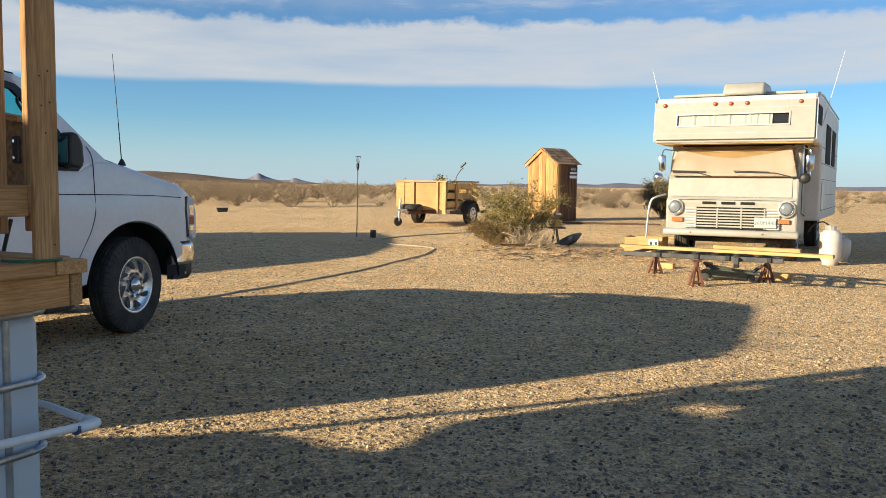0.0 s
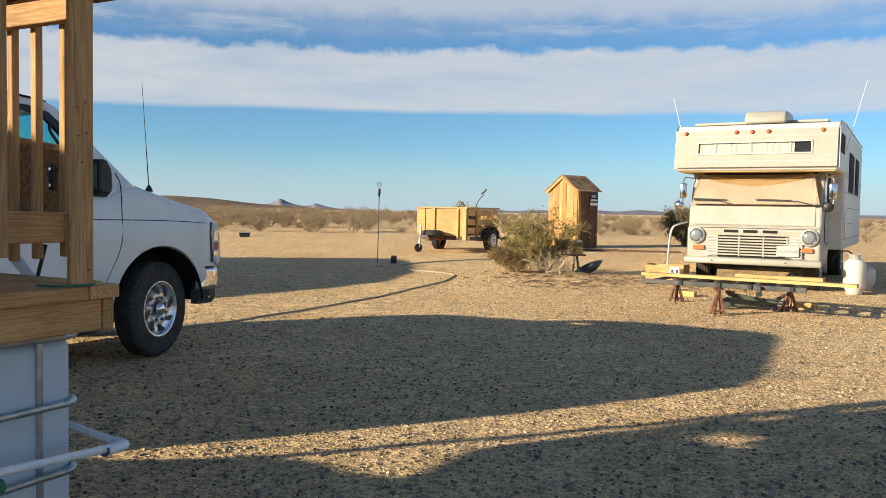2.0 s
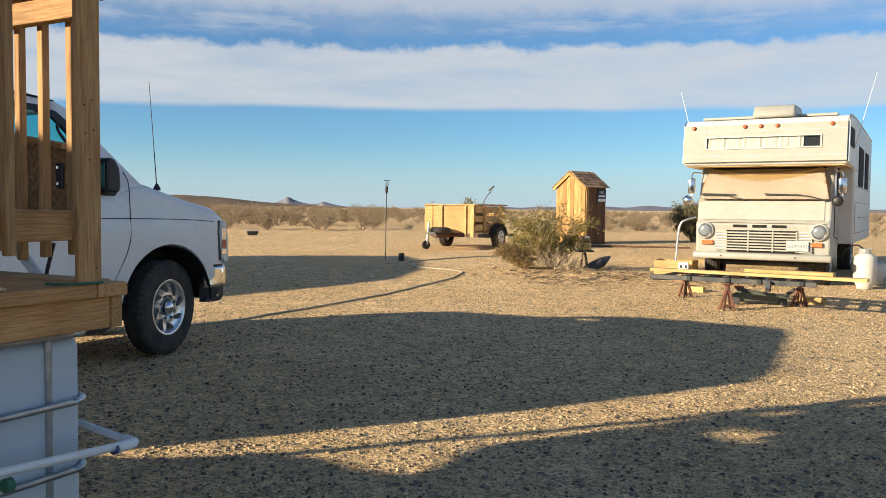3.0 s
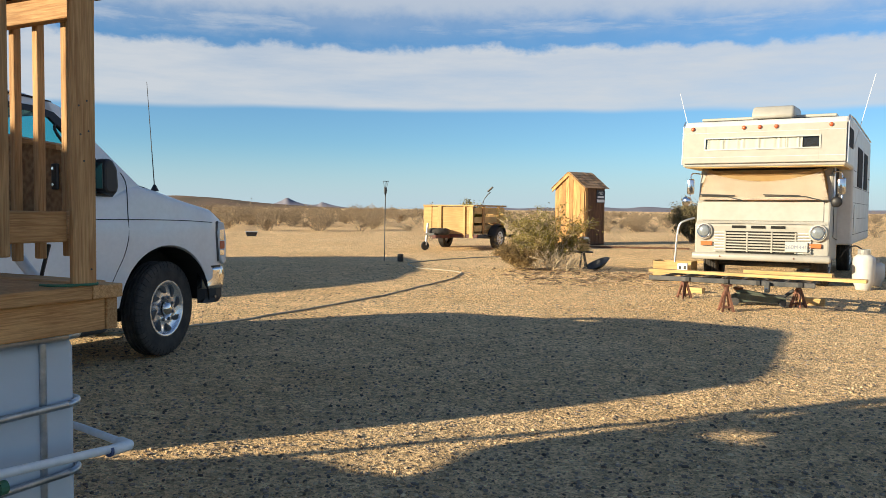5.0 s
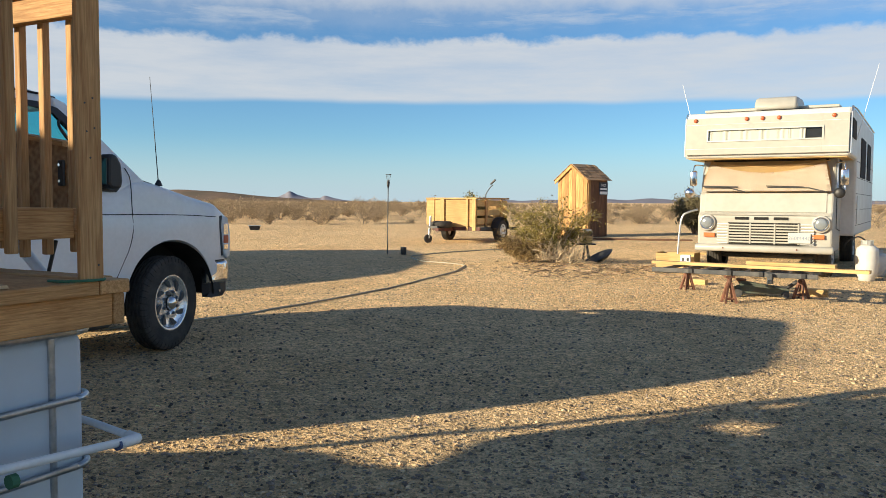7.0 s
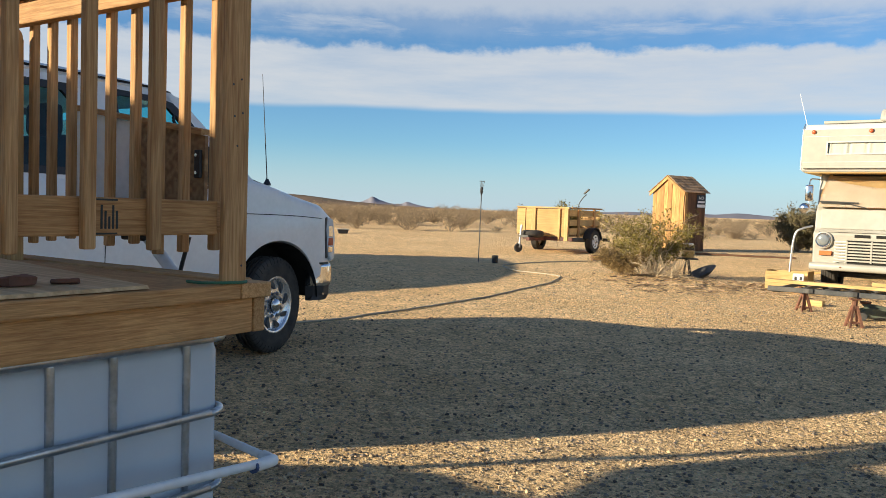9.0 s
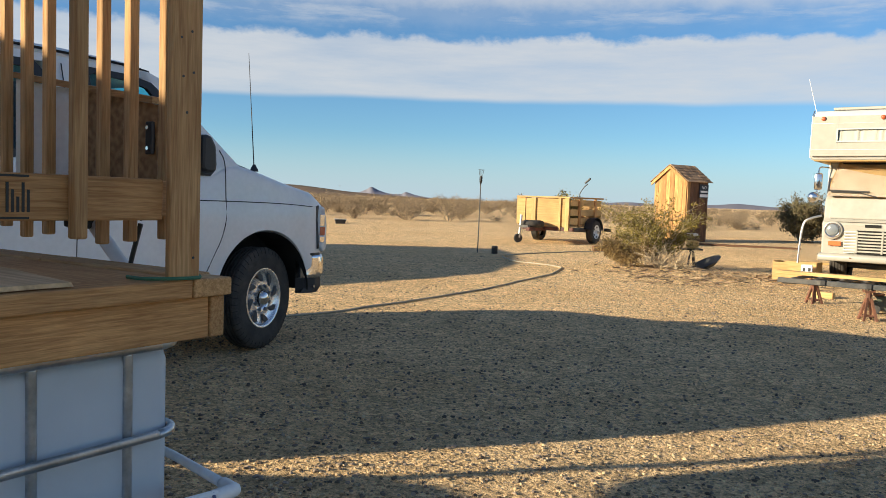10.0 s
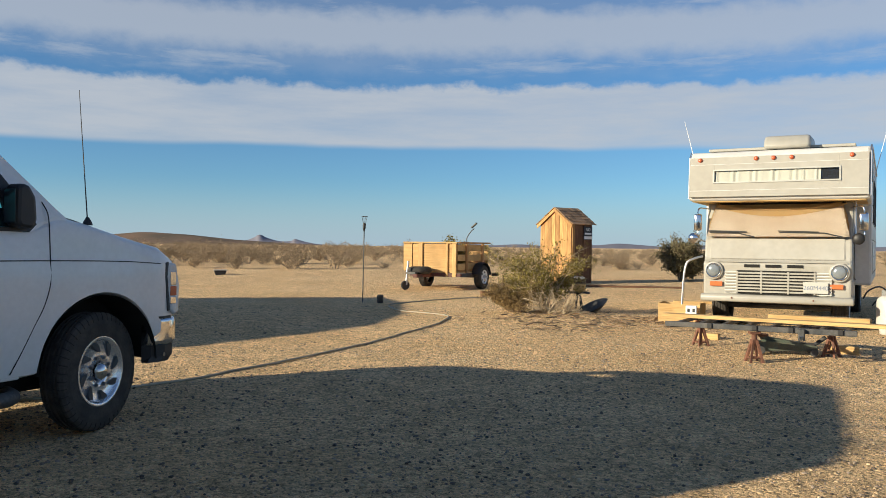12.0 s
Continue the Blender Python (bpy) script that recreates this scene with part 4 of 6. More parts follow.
        for z0, z1 in ((0.775, 0.823), (0.902, 0.995)):
            part("reflector", box(0.532, 0.584, *sorted((f(0.016), f(0.13))), z0, z1, 0.004), CHROME, lamp)
        part("lamp_bezel", prism([(0.52, 1.062), (0.497, 1.055), (0.490, 0.96), (0.518, 0.725), (0.534, 0.735), (0.512, 0.96)], *sorted((f(0.024), f(0.06)))), DARKSTEEL, lamp)
    part("grille", box(0.55, 0.685, 0.28, VAN_W - 0.28, 0.68, 0.98, 0.02), DARK, van)
    part("grille_bar", box(0.67, 0.705, 0.26, VAN_W - 0.26, 0.81, 0.86, 0.01), CHROME, van)
    path = [(0.40, 0.035), (0.50, 0.012), (0.58, 0.028), (0.645, 0.085), (0.70, 0.20), (0.735, 0.45), (0.745, 0.99), (0.735, 1.53), (0.70, 1.78), (0.645, 1.895), (0.58, 1.952), (0.50, 1.968), (0.40, 1.945)]

    def wrap(zs):
        b = bmesh.new()
        rows = [[b.verts.new((x + dx, y, z)) for x, y in path] for z, dx in zs]
        rows += [[b.verts.new((x - 0.06, y + (0.05 if y < 0.99 else -0.05) * (abs(y - .99) > .75), z)) for x, y in path] for z, dx in zs[::-1]]
        n = len(rows)
        for i in range(n):
            for k in range(len(path) - 1):
                b.faces.new((rows[i][k], rows[i][k + 1], rows[(i + 1) % n][k + 1], rows[(i + 1) % n][k]))
        b.faces.new([r[0] for r in rows])
        b.faces.new([r[-1] for r in rows][::-1])
        return b

    part("bumper", wrap([(0.505, -0.02), (0.53, 0.0), (0.60, 0.008), (0.655, 0.0), (0.678, -0.015)]), CHROME, van, "polished chrome bumper", True)
    part("bumper_valance", wrap([(0.39, -0.06), (0.43, -0.022), (0.503, -0.022)]), BLACKPLASTIC, van)
    part("bumper_pad", wrap([(0.680, -0.03), (0.695, -0.04)]), BLACKPLASTIC, van)
    part("tow_bolt", rod((0.46, 0.0, 0.44), (0.46, 0.02, 0.44), 0.012, seg=8), CHROME, van)
    for s in (0, 1):
        f = (lambda y: y) if s == 0 else (lambda y: VAN_W - y)
        m = part("door_mirror", prism([(-0.60, 1.30), (-0.68, 1.305), (-0.705, 1.34), (-0.70, 1.53), (-0.675, 1.555), (-0.625, 1.545), (-0.585, 1.48), (-0.575, 1.35)], *sorted((f(-0.06), f(0.06))), bevel=0.022), BLACKPLASTIC, van, "black door mirror", False)
        part("mirror_arm", box(-0.69, -0.62, *sorted((f(0.0), f(0.07))), 1.33, 1.48, 0.015), BLACKPLASTIC, m)
        part("mirror_glass", box(-0.710, -0.707, *sorted((f(-0.045), f(0.045))), 1.335, 1.52), MIRROR, m)
    a = part("aerial", rod((-0.09, 0.10, 1.31), (-0.16, 0.10, 2.12), 0.0042, 0.002, 6), DARKSTEEL, van, "thin whip aerial")
    part("aerial_base", lathe([(0.032, 0), (0.026, 0.018), (0.009, 0.05)], "Z", 12, m=Matrix.Translation((-0.09, 0.10, 1.295))), BLACKPLASTIC, a)
    # rods added at the unseen rear roof, only for the shadow's spiky tips
    for y, x1, z1 in ((1.30, -4.25, 2.56), (0.98, -4.45, 2.40)):
        part("roof_pole", rod((-2.9, y, 2.02), (x1, y - 0.1, z1), 0.022, 0.012, 6), WOOD_X, van, "unseen thin rod added on the roof to cast spiky shade")
    upper = ("roof", "roof_pole", "pillar", "header", "sill_band", "window", "window_sail", "vent_window_frame", "windscreen", "rear_door", "cabin_floor", "dashboard", "seat_back", "door_mirror", "rear_view_mirror", "dash_camera")
    for o in van.children:
        if o.name.split(".")[0] in upper:
            o.location = (0.015, 0, -0.042)
    wheel(van, pose(-0.04, 0.125, 0.385, 0, 0, 12), r=0.368, w=0.17)
    wheel(van, pose(-2.95, 0.125, 0.375), r=0.375, w=0.205)
    wheel(van, pose(-0.03, VAN_W - 0.125, 0.375, 0, 0, 177), r=0.375)
    wheel(van, pose(-2.95, VAN_W - 0.125, 0.375, 0, 0, 180), r=0.375)


make_van()


# ---- motorhome ----
RV = pose(4.311, 12.484, 0.135, 0, 0, -28)   # x to its side, y back, z up


def make_motorhome():
    rv = thing("motorhome", RV, "old cream-white motorhome with overcab bunk and covered windscreen", "motorhome")
    # cab: lower front, sloping hood, windscreen band
    prof = [(0.02, 0.40), (0.0, 0.52), (-0.02, 0.93), (0.06, 0.98), (0.10, 1.26), (0.16, 1.30), (0.31, 1.80), (1.14, 1.80), (1.14, 0.40)]
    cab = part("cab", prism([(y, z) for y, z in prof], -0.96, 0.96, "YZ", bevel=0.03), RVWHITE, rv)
    carve(cab, [lathe([(0.40, -1.2), (0.40, 1.2)], "Y", 28, m=Matrix.Rotation(radians(90), 4, "Z") @ Matrix.Translation((0.72, 0, 0.20)))])
    part("hood_gap", box(-0.86, 0.88, 0.052, 0.06, 0.975, 0.985), SEAM, rv)
    part("hood_panel", prism([(0.045, 0.99), (0.098, 1.28), (0.13, 1.28), (0.08, 0.99)], -0.88, 0.87, "YZ", bevel=0.01), RVWHITE, rv)
    # windscreen cover: sagging canvas
    bm = bmesh.new()
    nx, nz = 28, 14
    grid = []
    for j in range(nz + 1):
        v = j / nz
        row = []
        for i in range(nx + 1):
            u = i / nx
            half = 0.92 - 0.11 * v + 0.03 * math.sin(v * 3)
            fold = 0.018 * math.sin(11 * v + 5 * math.cos(3.1 * (u - .5))) + 0.012 * noise.noise((u * 5, v * 6, 2))
            y = 0.115 + 0.16 * v + fold - 0.03
            z = 1.31 + 0.485 * v - 0.04 * math.sin(u * math.pi) * (1 - v) * 0.4
            row.append(bm.verts.new((-half + 2 * half * u, y, z)))
        grid.append(row)
    for j in range(nz):
        for i in range(nx):
            bm.faces.new((grid[j][i], grid[j][i + 1], grid[j + 1][i + 1], grid[j + 1][i]))
    bmesh.ops.solidify(bm, geom=bm.faces[:], thickness=0.006)
    part("windscreen_cover", bm, CANVAS, rv, "stained cream canvas windscreen cover", True)
    bm = bmesh.new()
    rows = []
    for j in range(9):
        v = j / 8
        row = []
        for i in range(29):
            u = i / 28
            top = 0.58 + 0.30 * abs(2 * u - 1) ** 1.8
            vv = v * top
            half = 0.925 - 0.11 * vv
            row.append(bm.verts.new((-half + 2 * half * u, 0.075 + 0.17 * vv + 0.010 * math.sin(9 * vv + 7 * u) - 0.045, 1.305 + 0.49 * vv)))
        rows.append(row)
    for j in range(8):
        for i in range(28):
            bm.faces.new((rows[j][i], rows[j][i + 1], rows[j + 1][i + 1], rows[j + 1][i]))
    bmesh.ops.solidify(bm, geom=bm.faces[:], thickness=0.005)
    part("cover_flap", bm, CREAM, rv, "sagging pale cream flap of the cover", True)
    part("cover_band", tube(bend([(-0.80, 0.225, 1.745), (-0.4, 0.205, 1.70), (0.0, 0.205, 1.695), (0.45, 0.205, 1.71), (0.88, 0.235, 1.765)], 6), 0.012, 6), CANVAS, rv)
    part("cab_shadow_gap", box(-0.78, 0.86, 0.22, 0.29, 1.765, 1.792), DARK, rv)
    for s, xs in ((0, (-0.88, -0.50)), (1, (0.05, 0.62))):
        part("wiper", tube([(xs[0], 0.035, 1.365), (xs[1], 0.045, 1.355), (xs[1] + 0.22, 0.035, 1.30)], 0.010, 6), DARKSTEEL, rv)
        part("wiper_blade", tube([(xs[0] - 0.02, 0.030, 1.385), (xs[0] + 0.5, 0.030, 1.37)], 0.013 if s == 0 else 0.007, 6), DARKSTEEL, rv)
    # grille: opening, slats, top slots
    part("grille_opening", box(-0.50, 0.52, -0.027, -0.018, 0.50, 0.83), DARK, rv)
    for k in range(7):
        z = 0.525 + 0.043 * k
        part("grille_slat", box(-0.66, 0.72, -0.05, -0.022, z, z + 0.024, 0.004), RVWHITE, rv)
    for x in (-0.49, -0.17, 0.18, 0.51):
        part("grille_upright", box(x - 0.012, x + 0.012, -0.055, -0.03, 0.51, 0.82, 0.003), RVWHITE, rv)
    part("grille_side", box(-0.66, -0.505, -0.030, -0.019, 0.51, 0.815), RVSIDE, rv)
    part("grille_side", box(0.525, 0.72, -0.030, -0.019, 0.51, 0.815), RVSIDE, rv)
    for x in (-0.30, -0.02, 0.26):
        part("vent_slot", box(x - 0.10, x + 0.10, -0.032, -0.018, 0.875, 0.915), DARK, rv)
    part("grille_surround", box(-0.90, 0.90, -0.030, -0.018, 0.945, 0.957, 0.003), RVWHITE, rv)
    for x in (-0.81, 0.81):
        hl = part("headlight", lathe([(0.132, 0.02), (0.130, -0.022), (0.118, -0.034), (0.099, -0.030)], "Y", 32, m=Matrix.Translation((x, -0.02, 0.822))), RVWHITE, rv, "round sealed-beam headlight", True)
        part("rim", lathe([(0.102, -0.022), (0.104, -0.042), (0.094, -0.046), (0.090, -0.036)], "Y", 32, m=Matrix.Translation((x, -0.02, 0.822))), CHROME, hl, "", True)
        part("lens", lathe([(0.093, -0.034), (0.07, -0.050), (0.03, -0.058), (0.004, -0.059)], "Y", 32, m=Matrix.Translation((x, -0.02, 0.822))), LENS, hl, "", True)
    for x in (-0.775, 0.775):
        part("indicator", box(x - 0.085, x + 0.085, -0.045, -0.018, 0.60, 0.665, 0.008), ORANGE, rv, "orange front indicator")
    # bumper
    bm = prism([(-0.10, 0.385), (-0.115, 0.43), (-0.105, 0.475), (-0.06, 0.492), (0.03, 0.492), (0.03, 0.38)], -0.98, 0.99, "YZ", bevel=0.02)
    part("bumper", bm, RVWHITE, rv, "white painted steel bumper", True)
    for x in (-0.55, 0.5):
        part("bolt", rod((x, -0.113, 0.44), (x, -0.122, 0.44), 0.012, seg=8), RUST, rv)
    # number plate
    pl = part("number_plate", box(0.37, 0.68, -0.075, -0.068, 0.535, 0.69, 0.004), PLATE, rv, "worn white number plate")
    lettering("260M440", 0.082, pose(0.525, -0.0765, 0.607, 90, 0, 0), INK, pl)
    # overcab and coach body
    over = [(-0.12, 1.805), (-0.16, 1.845), (-0.10, 2.43), (0.0, 2.51), (0.9, 2.55), (5.3, 2.53), (5.42, 2.39), (5.45, 0.62), (1.15, 0.62), (1.15, 1.805)]
    coach = part("coach_body", prism([(y, z) for y, z in over], -1.15, 1.17, "YZ", bevel=0.035), RVSIDE, rv, "ribbed white coach body")


    def bunk(z, off=0.0):
        """Depth of the leaning bunk front at a height."""
        return -0.16 + 0.06 * (z - 1.845) / 0.585 - off

    def front_piece(x0, x1, z0, z1, near, far, mat, name, parent, label=""):
        return part(name, prism([(bunk(z0, near), z0), (bunk(z1, near), z1), (bunk(z1, far), z1), (bunk(z0, far), z0)], x0, x1, "YZ"), mat, parent, label)

    W0, W1, B0, B1 = -0.79, 0.80, 2.070, 2.225
    for k, (x0, x1, z0, z1) in enumerate(((-1.13, W0, 1.86, 2.42), (W1, 1.15, 1.86, 2.42), (W0, W1, 1.86, B0), (W0, W1, B1, 2.42))):
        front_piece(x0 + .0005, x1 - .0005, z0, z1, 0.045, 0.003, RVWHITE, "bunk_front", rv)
    for z in (1.945, 2.315):
        front_piece(-1.125, 1.145, z, z + 0.006, 0.049, 0.045, RVSIDE, "siding_rib", rv)
    part("corner_trim", tube([(-1.148, -0.165, 1.84), (-1.148, -0.105, 2.43), (-1.148, 0.0, 2.515)], 0.008, 6), ALU, rv)
    part("corner_trim", tube([(1.172, -0.165, 1.84), (1.172, -0.105, 2.43), (1.172, 0.0, 2.515), (1.172, 0.9, 2.555), (1.172, 5.3, 2.535)], 0.014, 6), ALU, rv)
    part("bunk_underside", box(-1.10, 1.12, -0.10, 1.1, 1.795, 1.804), CANVAS, rv)
    win = front_piece(W0 - 0.022, W1 + 0.022, B0 - 0.020, B0, 0.058, 0.046, DULLALU, "bunk_window", rv, "wide bunk window with aluminium frame")
    front_piece(W0 - 0.022, W1 + 0.022, B1, B1 + 0.020, 0.058, 0.046, DULLALU, "frame", win)
    front_piece(W0 - 0.022, W0, B0, B1, 0.058, 0.046, DULLALU, "frame", win)
    front_piece(W1, W1 + 0.022, B0, B1, 0.058, 0.046, DULLALU, "frame", win)
    front_piece(W0, W1, B0, B1, 0.0025, 0.001, DARK, "window_cavity", win)
    bm = bmesh.new()
    bm.faces.new([bm.verts.new((x, bunk(z, 0.046), z)) for x, z in ((W0, B0), (W1, B0), (W1, B1), (W0, B1))])
    part("pane", bm, CLEARGLASS, win).visible_shadow = False

    def drape(x0, x1, n):
        b = bmesh.new()
        lo, hi = [], []
        for i in range(n * 8 + 1):
            x = x0 + (x1 - x0) * i / (n * 8)
            y = 0.022 + 0.008 * math.sin(i * 2 * math.pi / 8 + 1.4 * math.sin(i * 0.31)) + 0.006 * math.sin(i * 0.47)
            lo.append(b.verts.new((x, bunk(B0, y), B0 + 0.002)))
            hi.append(b.verts.new((x, bunk(B1, y * .8), B1 - 0.002)))
        for i in range(n * 8):
            b.faces.new((lo[i], lo[i + 1], hi[i + 1], hi[i]))
        return b

    part("curtain", drape(-0.785, 0.345, 11), CURTAIN, win, "gathered ivory curtain", True)
    part("curtain", drape(0.347, 0.575, 3), CURTAIN, win, "", True)
    for x in (-0.99, -0.24, -0.015, 0.215, 0.95):
        mk = part("marker_lamp", lathe([(0.030, 0.0), (0.030, -0.015), (0.019, -0.028), (0.004, -0.031)], "Y", 16, m=Matrix.Translation((x, bunk(2.385, 0.046), 2.385))), AMBER, rv, "round amber marker lamp", True)
    # roof vent, strip, aerials
    ac = part("roof_unit", prism([(0.0, 2.53), (0.02, 2.62), (0.12, 2.72), (0.75, 2.735), (0.92, 2.66), (0.95, 2.53)], -0.17, 0.43, "YZ", bevel=0.045), RVWHITE, rv, "cream roof air conditioner cover", True)
    part("roof_edge", box(-0.95, 0.98, 0.25, 5.2, 2.545, 2.585, 0.01), RVWHITE, rv)
    part("aerial", rod((-1.16, 0.2, 2.50), (-1.28, 0.15, 3.00), 0.006, 0.003, 6), PVC, rv, "white whip aerial")
    part("aerial", rod((1.19, 0.7, 2.1), (1.44, 0.9, 3.22), 0.006, 0.003, 6), PVC, rv)
    # right-hand side: windows, door, hatch
    part("side_window", box(1.172, 1.182, 0.05, 0.75, 2.08, 2.36, 0.004), DARK, rv, "dark bunk side window")
    part("side_window", box(1.172, 1.182, 1.9, 3.0, 1.55, 2.2, 0.004), DARK, rv)
    part("side_window", box(1.172, 1.182, 3.5, 4.4, 1.55, 2.2, 0.004), DARK, rv)
    part("access_hatch", box(1.172, 1.184, 1.35, 1.85, 0.80, 1.25, 0.004), ALU, rv)
    for k in range(5):
        part("side_seam", box(1.171, 1.175, 1.2, 5.4, 0.78 + 0.25 * k, 0.786 + 0.25 * k), SEAM, rv)
    part("cab_door_gap", tube([(0.968, 0.40, 1.30), (0.968, 0.42, 0.75), (0.968, 1.05, 0.70)], 0.006, 5), SEAM, rv)
    part("cab_side_window", box(0.962, 0.972, 0.50, 1.08, 1.34, 1.82, 0.004), DARK, rv)
    part("cab_pillar", tube([(0.975, 0.32, 1.80), (0.985, 0.20, 1.28)], 0.016, 6), ALU, rv)
    # door mirrors on arms
    for s in (-1, 1):
        x = 1.09 if s > 0 else -1.06
        am = part("mirror_arm", tube(bend([(s * 0.90, 0.32, 1.70), (s * 1.0, 0.18, 1.72), (x, 0.10, 1.69), (x, 0.10, 1.45), (x, 0.10, 1.28), (s * 0.95, 0.30, 1.22)], 5), 0.010, 6), CHROME, rv, "chrome mirror arm", True)
        part("mirror_head", box(x - 0.055, x + 0.055, 0.05, 0.10, 1.39, 1.63, 0.02), CHROME, am, "chrome mirror housing", True)
        part("round_mirror", lathe([(0.075, 0.02), (0.078, -0.01), (0.05, -0.03), (0.005, -0.035)], "Y", 20, m=Matrix.Translation((x + s * 0.06 * (-1 if s > 0 else 1), 0.09, 1.28))), BLACKPLASTIC if s > 0 else CHROME, am, "round convex mirror", True)
    # grab rail beside the front step
    part("grab_rail", tube(bend([(-0.98, 0.05, 1.02), (-1.10, 0.0, 0.98), (-1.20, -0.02, 0.90), (-1.24, -0.03, 0.60), (-1.26, -0.04, 0.10)], 6), 0.016, 8), ALU, rv, "bare tubular metal rail", True)
    # chassis and wheels
    part("chassis", box(-0.6, 0.6, 0.15, 5.2, 0.36, 0.62, 0.02), DARK, rv)
    part("axle", rod((-0.8, 0.72, 0.30), (0.8, 0.72, 0.30), 0.045, seg=10), DARKSTEEL, rv)
    for x, y in ((-0.80, 0.72), (0.80, 0.72), (-0.85, 4.1), (0.85, 4.1)):
        wheel(rv, pose(x, y, 0.36, 0, 0, 90 if x > 0 else -90), r=0.36, w=0.22, hub=False, rim_mat=RVSIDE)


make_motorhome()


# ---- frame and planks in front of the motorhome ----
def jack_stand(x, y, rz, h=0.20):
    z = ground_height(x, y)
    t = thing("jack_stand", pose(x, y, z - 0.004, 0, 0, rz), "rusty red steel jack stand on the sand", "jack stand", "jack stands")
    legs = [(0.065, 0.065), (-0.065, 0.065), (-0.065, -0.065), (0.065, -0.065)]
    for lx, ly in legs:
        part("leg", tube([(lx, ly, 0), (lx * 0.22, ly * 0.22, h * 0.72)], 0.014, 4, flat=1.4), RUST, t)
    for k in range(4):
        a, b = legs[k], legs[(k + 1) % 4]
        part("brace", tube([(a[0] * .85, a[1] * .85, 0.05), (b[0] * .85, b[1] * .85, 0.05)], 0.009, 4), RUST, t)
    part("column", rod((0, 0, h * 0.55), (0, 0, h - 0.02), 0.028, seg=10), RUST, t)
    part("saddle", prism([(-0.05, h - 0.03), (0.05, h - 0.03), (0.06, h), (0.03, h - 0.012), (-0.03, h - 0.012), (-0.06, h)], -0.03, 0.03), RUST, t)
    return t


for jx, jy, jr in ((2.80, 10.86, 20), (2.97, 9.60, 5), (3.96, 10.02, 40)):
    jack_stand(jx, jy, jr, 0.419 - ground_height(jx, jy))


def make_trailer_frame():
    """Ladder-like steel trailer frame that lies across the jack stands."""
    a, b = Vector((2.17, 10.05, 0)), Vector((3.79, 9.115, 0))
    rz = math.degrees(math.atan2(b.y - a.y, b.x - a.x))
    t = thing("trailer_frame", pose(a.x, a.y, 0.385, 0, 0, rz), "grey steel trailer frame laid across jack stands", "steel frame")
    ln = (b - a).length
    for y in (0.0, 1.0):
        part("side_rail", box(0, ln, y - 0.022, y + 0.022, 0.030, 0.085, 0.005), DARKSTEEL, t)
    for k in range(8):
        x = 0.10 + k * (ln - 0.2) / 7
        part("cross_member", box(x - 0.02, x + 0.02, 0.024, 0.976, 0.038, 0.075, 0.004), DARKSTEEL, t)
    part("hitch", box(ln * 0.72, ln * 0.72 + 0.06, -0.08, -0.024, -0.04, 0.08, 0.008), DARKSTEEL, t)
    part("hitch_socket", box(ln * 0.72 + 0.012, ln * 0.72 + 0.048, -0.088, -0.081, -0.03, 0.01, 0.004), CHROME, t)
    for x in (0.45, 0.9, 1.25, 1.7):
        part("clamp", box(x, x + 0.05, -0.04, -0.023, 0.035, 0.09, 0.004), BLACKPLASTIC, t)
    part("axle_beam", rod((0.03, 0.06, 0.03), (1.80, 0.94, 0.03), 0.018, seg=10), DARKSTEEL, t)


make_trailer_frame()


def plank(name, a, b, w, h, mat, label):
    a, b = Vector(a), Vector(b)
    rz = math.degrees(math.atan2(b.y - a.y, b.x - a.x))
    ry = -math.degrees(math.atan2(b.z - a.z, (b - a).length))
    t = thing(name, pose(*a, 0, ry, rz), label, "plank", "planks on the frame")
    ln = (b - a).length
    o = part("board", box(-ln / 2, ln / 2, -w / 2, w / 2, 0, h, 0.003), mat, t)
    o.location = (ln / 2, 0, 0)


plank("plank", (2.31, 10.66, 0.471), (4.42, 9.26, 0.471), 0.14, 0.038, PINE_X, "long fresh pine plank across the steel frame")
plank("plank", (3.44, 10.42, 0.471), (4.30, 9.86, 0.471), 0.15, 0.058, PINE_X, "short fresh pine plank on the steel frame")


def crate(x, y, sx, sy, sz, rz, mat, label, name="wooden_crate", cat="crate"):
    t = thing(name, pose(x, y, ground_height(x, y) - 0.006, 0, 0, rz), label, cat)
    part("bottom", box(-sx / 2, sx / 2, -sy / 2, sy / 2, 0, 0.015), mat, t)
    for y0 in (-sy / 2, sy / 2 - 0.018):
        part("side", box(-sx / 2, sx / 2, y0, y0 + 0.018, 0.015, sz, 0.002), mat, t)
    for x0 in (-sx / 2, sx / 2 - 0.018):
        part("end", box(x0, x0 + 0.018, -sy / 2 + 0.019, sy / 2 - 0.019, 0.015, sz * 1.05, 0.002), mat, t)
    return t


crate(3.22, 13.15, 0.60, 0.4, 0.30, -28, PINE_X, "pine step box beside the motorhome", "step_box", "step")


